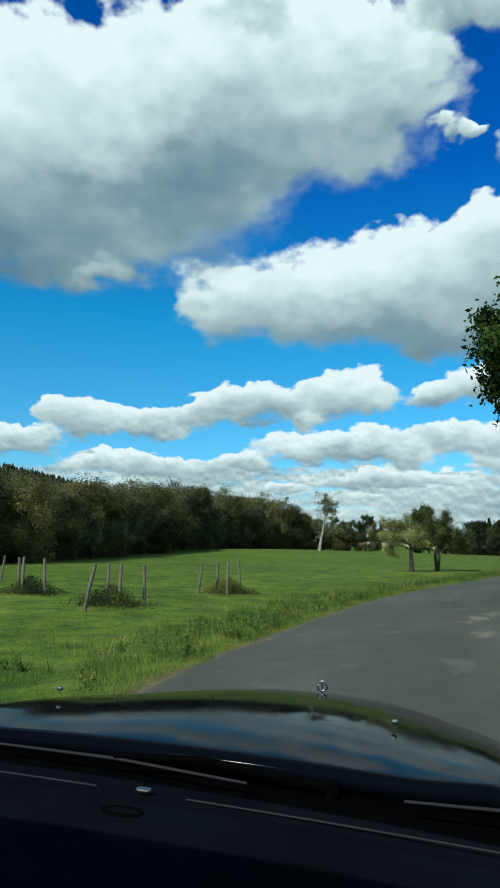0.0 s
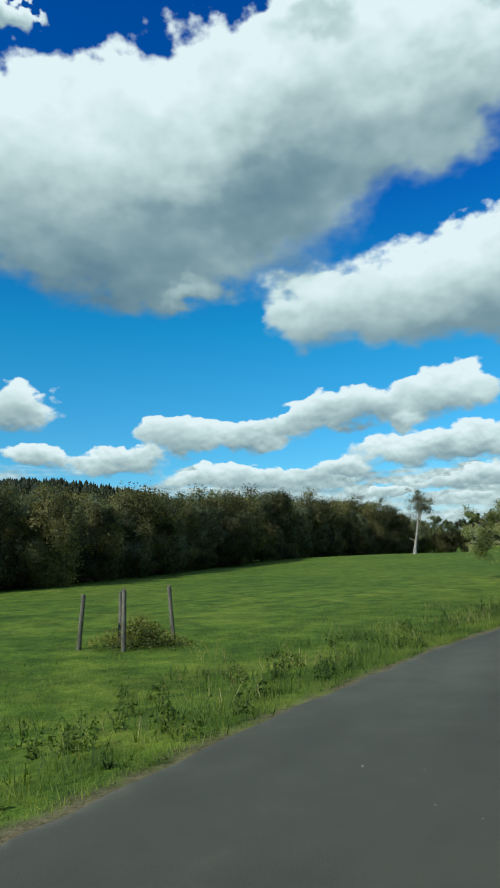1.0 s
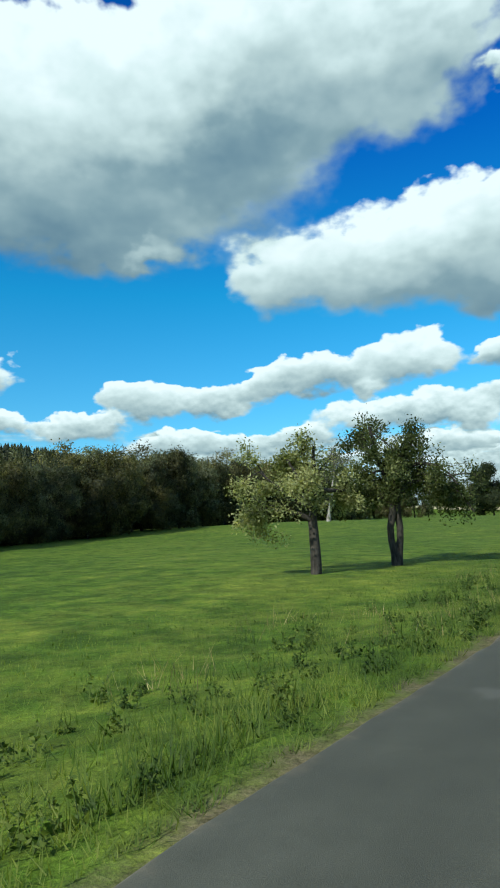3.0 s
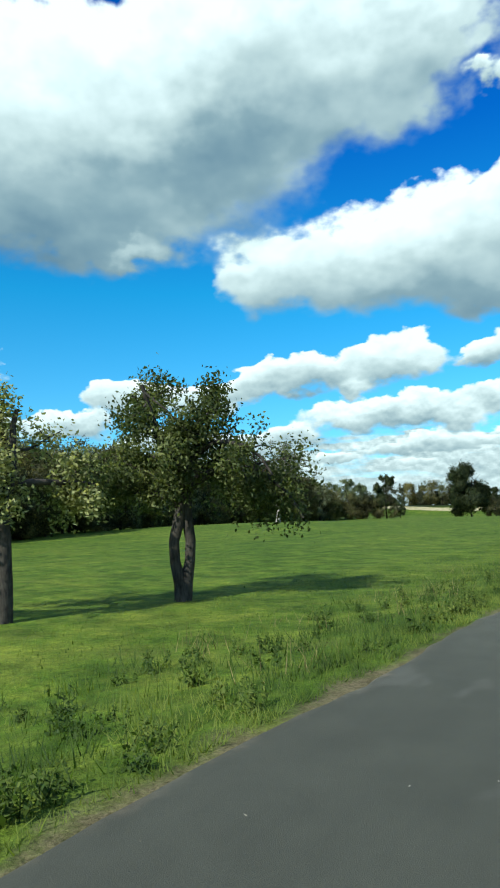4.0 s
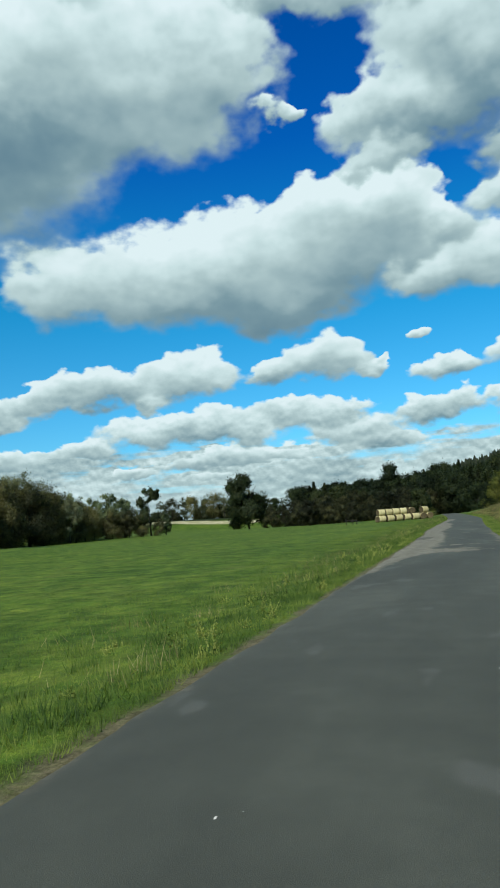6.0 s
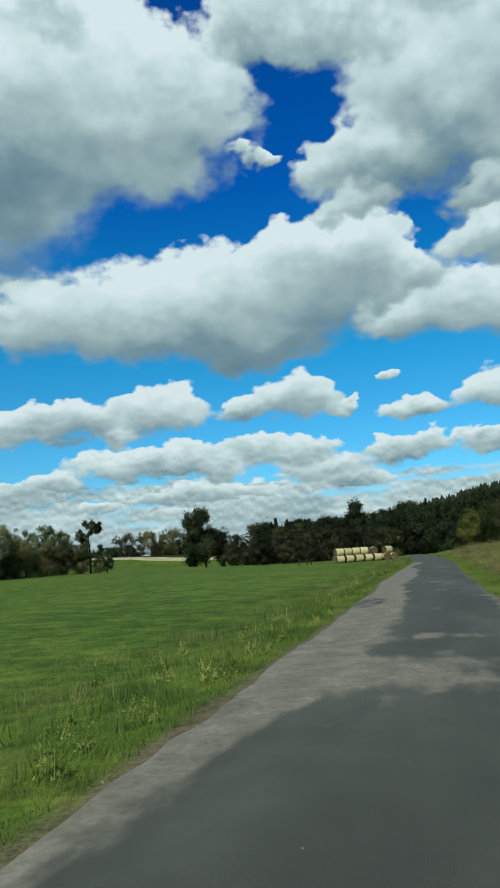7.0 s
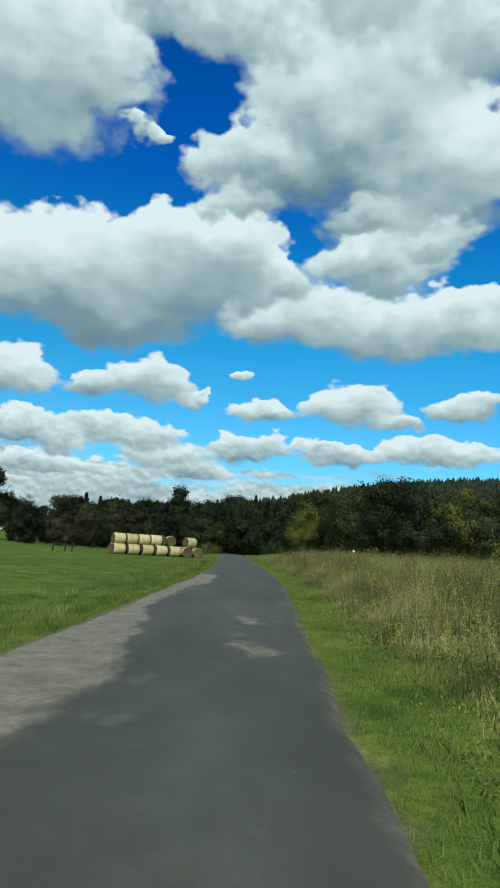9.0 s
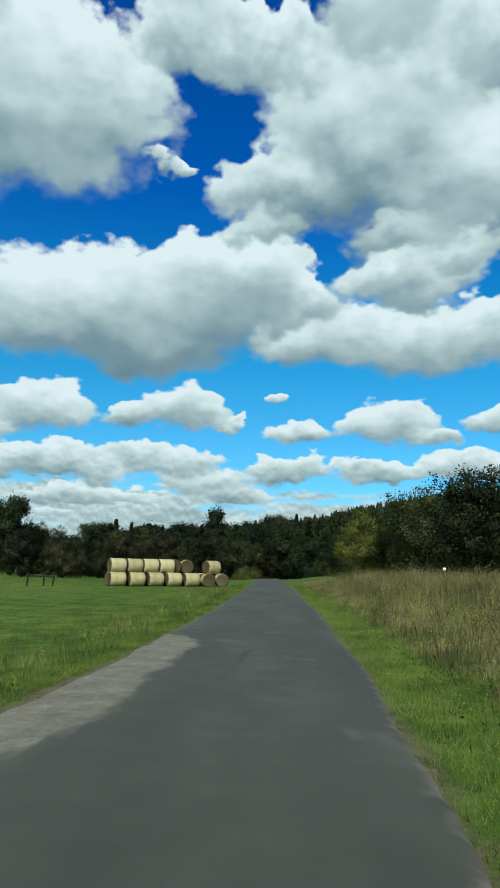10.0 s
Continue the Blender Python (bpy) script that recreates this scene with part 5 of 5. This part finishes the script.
def grass():
    rng = np.random.RandomState(17)
    x, y = along_lane(rng, 250000, -131, 40, -HALF - 0.1, -8.0, 1.5)
    blades("verge_grass", rng, x, y, rng.uniform(0.03, 0.11, len(x)), 0.006, BLADE, "short green grass beside the lane")
    x, y = along_lane(rng, 150000, -132, 70, -5.0, -44.0, 1.4, 0.7)
    blades("meadow_grass", rng, x, y, rng.uniform(0.02, 0.08, len(x)), 0.014, BLADE, "green meadow grass growing in tufts")
    x, y = along_lane(rng, 60000, -132, 60, -HALF - 0.05, -HALF - 1.0, 1.3, 0.10)
    blades("edge_grass", rng, x, y, rng.uniform(0.05, 0.15, len(x)), 0.006, BLADE, "ragged grass growing over the edge of the lane", 0.5)
    x, y = along_lane(rng, 46000, -132, 60, -HALF - 0.4, -5.0, 1.6, 0.16)
    blades("verge_tufts", rng, x, y, rng.uniform(0.07, 0.24, len(x)), 0.007, BLADE, "taller tufts of green grass along the verge", 0.3)
    x, y = along_lane(rng, 5200, -132, 60, -HALF - 0.5, -5.6, 1.2, 0.3)
    blades("dry_stalks", rng, x, y, rng.uniform(0.12, 0.38, len(x)), 0.004, DRY_BLADE, "dry pale stalks standing in the verge", 0.4)
    x, y = along_lane(rng, 160000, -64, 36, HALF + 0.02, 4.2, 1.0)
    blades("verge_grass", rng, x, y, rng.uniform(0.04, 0.12, len(x)), 0.006, BLADE, "bright green grass strip beside the lane")
    x, y = along_lane(rng, 90000, -66, 60, 2.9, 26.0, 1.6, 0.3)
    blades("dry_weeds", rng, x, y, rng.uniform(0.3, 0.95, len(x)) * rise(x, y), 0.007, DRY_BLADE, "tall dry pale weeds on the bank", 0.3, "weeds", 0.5)
    x, y = along_lane(rng, 100000, -66, 60, 2.7, 26.0, 1.6, 0.35)
    blades("brown_weeds", rng, x, y, rng.uniform(0.3, 0.9, len(x)) * rise(x, y), 0.008, WEED_STEM, "tall olive-brown weeds on the bank", 0.3, "weeds", 0.5)
    x, y = along_lane(rng, 90000, -66, 60, 2.1, 22.0, 1.9, 0.4)
    blades("green_weeds", rng, x, y, rng.uniform(0.15, 0.65, len(x)) * rise(x, y), 0.008, BLADE, "green nettles and grass among the dry weeds", 0.45, "weeds")
    for name, n, s0, mat, size, top, label in (("weed_leaves", 120000, 2.3, RANK_LEAF, 0.019, 0.72, "leafy green weeds on the bank"), ("brown_leaves", 60000, 3.0, WEED_STEM, 0.016, 0.9, "withered brown leaves of the weeds on the bank"), ("weed_heads", 34000, 3.2, DRY_BLADE, 0.013, 1.0, "pale seed heads of the weeds on the bank")):
        x, y = along_lane(rng, n, -66, 60, s0, 26.0, 1.7, 0.3)
        leaf_cloud(name, rng, x, y, land(x, y) + top * rng.uniform(0.15, 1.0, n) * rise(x, y), size, mat, label)
    # leafy plants that crowd the edge of the meadow
    x, y = along_lane(rng, 330, -124, -72, -HALF - 0.3, -HALF - 2.8, 1.6)
    herbs("tall_herbs", rng, x, y, rng.uniform(0.12, 0.25, len(x)) + 0.18 * rng.uniform(0, 1, len(x)) ** 3, RANK_LEAF, "tall leafy herbs crowding the edge of the lane")
    x, y = along_lane(rng, 210, -72, 45, -HALF - 0.25, -HALF - 2.6, 1.6)
    herbs("low_herbs", rng, x, y, rng.uniform(0.12, 0.30, len(x)), RANK_LEAF, "low leafy herbs in the verge", 0.026)
    x, y = along_lane(rng, 260, -60, 30, 3.0, 9.0, 1.3)
    herbs("bank_herbs", rng, x, y, rng.uniform(0.5, 1.1, len(x)) * rise(x, y), RANK_LEAF, "broad-leaved green weeds standing on the bank", 0.02, 4, 44)


def litter():
    """Small stones and fallen leaves on the lane."""
    rng = np.random.RandomState(29)
    n = 420
    y = rng.uniform(-130, 60, n)
    s = rng.normal(size=n) * 1.0
    s = np.clip(s, -1.7, 1.7)
    c = np.stack([road_x(y) + s, y, np.full(n, 0.006)], -1)
    v, f = leaves(rng, c, 0.009, 3.0)
    m, nt, b = material("pale_litter", (0.42, 0.40, 0.34), 0.8)
    k = Nodes(nt)
    geo = nt.nodes.new("ShaderNodeNewGeometry")
    k.link(k.ramp(geo.outputs["Random Per Island"], [(0.0, (0.20, 0.15, 0.08)), (0.5, (0.28, 0.25, 0.18)), (1.0, (0.42, 0.41, 0.38))]), b.inputs["Base Color"])
    tagged(new("road_litter", mesh_of("road_litter", v, f, m)), "small pale stones and leaves scattered on the lane", "litter", kind="stuff")


grass()
litter()


# ---- the car at the start of the lane ----
def lathe(prof, n=32):
    """A round body about the x axis from (x, radius) pairs: vertices and quads."""
    a = np.linspace(0, 2 * np.pi, n, endpoint=False)
    v = np.concatenate([np.stack([np.full(n, x), np.cos(a) * r, np.sin(a) * r], -1) for x, r in prof])
    i, j = np.meshgrid(np.arange(len(prof) - 1), np.arange(n), indexing="ij")
    f = np.stack([i * n + j, (i + 1) * n + j, (i + 1) * n + (j + 1) % n, i * n + (j + 1) % n], -1).reshape(-1, 4)
    return v, f


def sheet(fn, nu, nv, thick):
    """A curved panel with a thickness: fn(u, v) gives a place, u and v from 0 to 1."""
    u, v = np.meshgrid(np.linspace(0, 1, nu), np.linspace(0, 1, nv))
    top = np.stack(fn(u, v), -1).reshape(-1, 3)
    low = top - (0, 0, thick)
    n = nu * nv
    i, j = np.meshgrid(np.arange(nv - 1), np.arange(nu - 1), indexing="ij")
    a = (i * nu + j).ravel()
    up = np.stack([a, a + 1, a + nu + 1, a + nu], -1)
    rim = np.concatenate([np.arange(nu), np.arange(1, nv) * nu + nu - 1, (nv - 1) * nu + np.arange(nu - 2, -1, -1), np.arange(nv - 2, 0, -1) * nu])
    nxt = np.roll(rim, -1)
    side = np.stack([rim, rim + n, nxt + n, nxt], -1)
    return np.concatenate([top, low]), np.concatenate([up, up[:, ::-1] + n, side])


def joint(name, m):
    """A part that only holds its own pieces."""
    ob = new(name)
    ob.matrix_basis, ob.empty_display_size = m, 0.05
    return ob


def car():
    paint, nt, b = material("dark_paint", (0.002, 0.003, 0.005), 0.1, 0.0, 0.12)
    b.inputs["IOR"].default_value = 1.16
    k = Nodes(nt)
    k.link(k.ramp(k.noise(k.place(), 5.0, 5.0), [(0.35, (0.05, 0.05, 0.05)), (0.7, (0.14, 0.14, 0.14))]), b.inputs["Roughness"])
    black, nt, b = material("black_plastic", (0.0015, 0.0015, 0.0017), 0.75, 0, 0.05)
    k = Nodes(nt)
    k.bump(k.noise(k.place(), 240.0, 2.0), 0.25, 0.002, b)
    b.inputs["IOR"].default_value = 1.08
    dash_m, nt, b = material("dashboard_plastic", (0.002, 0.0025, 0.003), 0.75, 0, 0.05)
    k = Nodes(nt)
    k.link(k.ramp(k.noise(k.place(), 6.0, 4.0), [(0.35, (0.0025, 0.0036, 0.005)), (0.7, (0.0055, 0.0075, 0.010))]), b.inputs["Base Color"])
    k.bump(k.noise(k.place(), 420.0, 2.0), 0.2, 0.001, b)
    b.inputs["IOR"].default_value = 1.08
    steel, _, _ = material("bright_metal", (0.20, 0.215, 0.23), 0.35, 1.0)
    trim, _, _ = material('grey_trim', (0.016, 0.016, 0.018), 0.6, 0, 0.12)
    rubber, nt, b = material("rubber", (0.012, 0.012, 0.012), 0.8)
    k = Nodes(nt)
    k.link(k.ramp(k.noise(k.place(), 30.0, 3.0), [(0.3, (0.008, 0.008, 0.008)), (0.7, (0.03, 0.028, 0.025))]), b.inputs["Base Color"])
    glass, _, b = material("lamp_glass", (0.8, 0.82, 0.85), 0.05, 0, 0.6)
    b.inputs["Transmission Weight"].default_value = 0.6

    base = Matrix.Translation((8.146, -127.325, 0.0)) @ pose(0, 0, 0, 0, 0, 15.0) @ pose(-0.42, 0, 0)
    thing = empty("car", base, "dark blue-black car standing on the lane, seen over its bonnet", "car")

    def bonnet(u, v):
        x = (u - 0.5) * 1.5
        front = 2.06 - 0.42 * np.abs(x / 0.75) ** 2.2
        y = 0.97 + (front - 0.97) * v
        z = 0.995 - 0.128 * v**1.7 - 0.13 * np.abs(x / 0.75) ** 2.4 * (0.35 + 0.65 * v)
        z = z + 0.012 * np.exp(-(((np.abs(x) - 0.46) / 0.07) ** 2)) * (1 - v) ** 0.5
        return x, y, z

    v, f = sheet(bonnet, 41, 31, 0.02)
    hood = part("bonnet", mesh_of("bonnet", v, f, paint, True), parent=thing, label="glossy dark bonnet that mirrors the sky")
    # washer jets on the bonnet
    for x in (-0.42, 0.30):
        bm = bmesh.new()
        box(bm, (0.011, 0.010, 0.008), pose(x, 1.34, 0.978), 0.003)
        part("washer_jet", bm, steel, hood)
    # ornament: a small upright figureless mark on a foot
    orn = joint("ornament", pose(0.03, 2.02, 0.862))
    orn.parent = thing
    v, f = tubes([(np.array([[0, 0, 0], [0, 0, 0.012], [0, 0, 0.014]]), np.array([0.018, 0.014, 0.004]))], 10)
    part("foot", mesh_of("foot", v, f, steel, True), parent=orn)
    ring = np.linspace(0, 2 * np.pi, 17)
    v, f = tubes([(np.stack([np.cos(ring) * 0.014, 0.0 * ring, 0.032 + np.sin(ring) * 0.014], -1), np.full(17, 0.0035)), (np.array([[0, 0, 0.01], [0, 0, 0.044]]), np.array([0.003, 0.0025]))], 6)
    part("emblem_ring", mesh_of("emblem_ring", v, f, steel, True), parent=orn)

    def wing(side):
        def fn(u, v):
            y = 2.0 - 2.9 * v
            out = 0.755 + 0.10 * u
            z = 0.86 - 0.05 * u - 0.30 * u**3 + 0.08 * np.clip(v * 2, 0, 1) - 0.10 * np.clip(1 - v * 5, 0, 1)
            return side * out, y - 0.35 * (1 - v) * u, z
        return fn

    for side in (-1, 1):
        v, f = sheet(wing(side), 9, 30, 0.02)
        part("wing", mesh_of("wing", v, f, paint, True), parent=thing)
        bm = bmesh.new()
        box(bm, (0.03, 3.0, 0.34), pose(side * 0.84, -0.9, 0.42), 0.012)
        part("sill_panel", bm, paint, thing)
        bm = bmesh.new()
        box(bm, (0.26, 0.10, 0.15), pose(side * 0.56, 1.92, 0.62, 12, 0, -side * 14), 0.03)
        part("headlight", bm, glass, thing, "clear headlight glass")
    bm = bmesh.new()
    box(bm, (1.62, 0.20, 0.26), pose(0, 2.02, 0.42), 0.06)
    part("bumper", bm, paint, thing)
    bm = bmesh.new()
    box(bm, (0.72, 0.05, 0.16), pose(0, 2.03, 0.66), 0.02)
    part("grille", bm, black, thing)

    def cowl(u, v):
        x = (u - 0.5) * 1.5
        return x, 0.62 + 0.37 * v, 0.952 + 0.022 * v - 0.02 * np.abs(x / 0.75) ** 2 + 0.006 * np.sin(x * 60) * (v < 0.8)

    v, f = sheet(cowl, 90, 8, 0.02)
    part("cowl", mesh_of("cowl", v, f, black, True), parent=thing, label="black ribbed plastic cowl below the windscreen")

    def dash(u, v):
        x = (u - 0.5) * 1.5
        groove = 0.005 * np.exp(-(((v - 0.93) / 0.012) ** 2)) + 0.005 * np.exp(-(((v - 0.965) / 0.01) ** 2))
        return x, 0.18 + 0.5 * v - 0.05 * np.abs(x / 0.75) ** 2, 0.985 + 0.068 * np.sin(v * 1.57) - groove - 0.015 * np.abs(x / 0.75) ** 2

    v, f = sheet(dash, 61, 70, 0.20)
    board = part("dashboard", mesh_of("dashboard", v, f, dash_m, True), parent=thing, label="dark grained plastic dashboard")
    for x0, x1 in ((-0.6, 0.06), (0.16, 0.62)):
        v, f = tubes([(np.stack([np.linspace(x0, x1, 12), 0.655 - 0.05 * (np.linspace(x0, x1, 12) / 0.75) ** 2, np.full(12, 1.051)], -1), np.full(12, 0.0011))], 6)
        part("trim_strip", mesh_of("trim_strip", v, f, trim, True), parent=board)
    bm = bmesh.new()
    box(bm, (0.016, 0.008, 0.005), pose(0.115, 0.65, 1.055), 0.003)
    part("sensor", bm, steel, board)
    v, f = tubes([(np.stack([0.115 + np.cos(ring) * 0.02, 0.605 + np.sin(ring) * 0.009, np.full(17, 1.05)], -1), np.full(17, 0.0025))], 6)
    part("vent_ring", mesh_of("vent_ring", v, f, black, True), parent=board)

    for x, span_, turn in ((-0.05, 0.40, -3), (0.52, 0.34, 2)):
        wiper = joint("wiper", pose(x, 0.9, 0.985, 0, 0, turn))
        wiper.parent = thing
        v, f = tubes([(np.array([[-span_ / 2, 0, 0.008], [0, 0, 0.012], [span_ / 2, 0, 0.006]]), np.array([0.002, 0.0026, 0.002]))], 6)
        part("blade", mesh_of("blade", v, f, trim, True), parent=wiper)
        v, f = tubes([(np.array([[0, 0, 0.016], [0.12, 0.03, 0.016], [0.30, 0.06, -0.005]]), np.array([0.004, 0.006, 0.008]))], 8)
        part("arm", mesh_of("arm", v, f, black, True), parent=wiper)
        v, f = tubes([(np.array([[0.30, 0.06, -0.02], [0.30, 0.06, 0.004], [0.30, 0.06, 0.005]]), np.array([0.010, 0.009, 0.001]))], 12)
        part("pivot", mesh_of("pivot", v, f, black, True), parent=wiper)
    for x, y in ((-0.74, 1.35), (0.74, 1.35), (-0.74, -1.35), (0.74, -1.35)):
        wheel = joint("wheel", pose(x, y, 0.315))
        wheel.parent = thing
        v, f = lathe([(-0.095, 0.20), (-0.10, 0.26), (-0.085, 0.305), (-0.04, 0.315), (0.04, 0.315), (0.085, 0.305), (0.10, 0.26), (0.095, 0.20)])
        part("tyre", mesh_of("tyre", v, f, rubber, True), parent=wheel)
        v, f = lathe([(-0.07, 0.0), (-0.07, 0.05), (-0.05, 0.16), (-0.09, 0.205), (0.09, 0.205), (0.05, 0.16), (0.07, 0.05), (0.07, 0.0)], 20)
        part("rim", mesh_of("rim", v, f, steel, True), parent=wheel)
    # roof and tail close the cabin behind the open windscreen
    def roof(u, v):
        x = (u - 0.5) * 1.3
        return x, 0.06 - 1.9 * v, 1.47 - 0.06 * np.abs(x / 0.65) ** 2.5 - 0.05 * v**3

    v, f = sheet(roof, 21, 16, 0.03)
    part("roof", mesh_of("roof", v, f, paint, True), parent=thing)
    bm = bmesh.new()
    box(bm, (1.5, 0.06, 0.95), pose(0, -1.9, 0.93, 12, 0, 0), 0.02)
    part("tail", bm, paint, thing)
    for side in (-1, 1):
        bm = bmesh.new()
        box(bm, (0.05, 1.9, 0.90), pose(side * 0.73, -0.95, 0.95, 0, -side * 9, 0), 0.02)
        part("door", bm, paint, thing)
    bm = bmesh.new()
    box(bm, (1.5, 3.6, 0.05), pose(0, 0.0, 0.30), 0.01)
    part("floor_pan", bm, black, thing)


car()
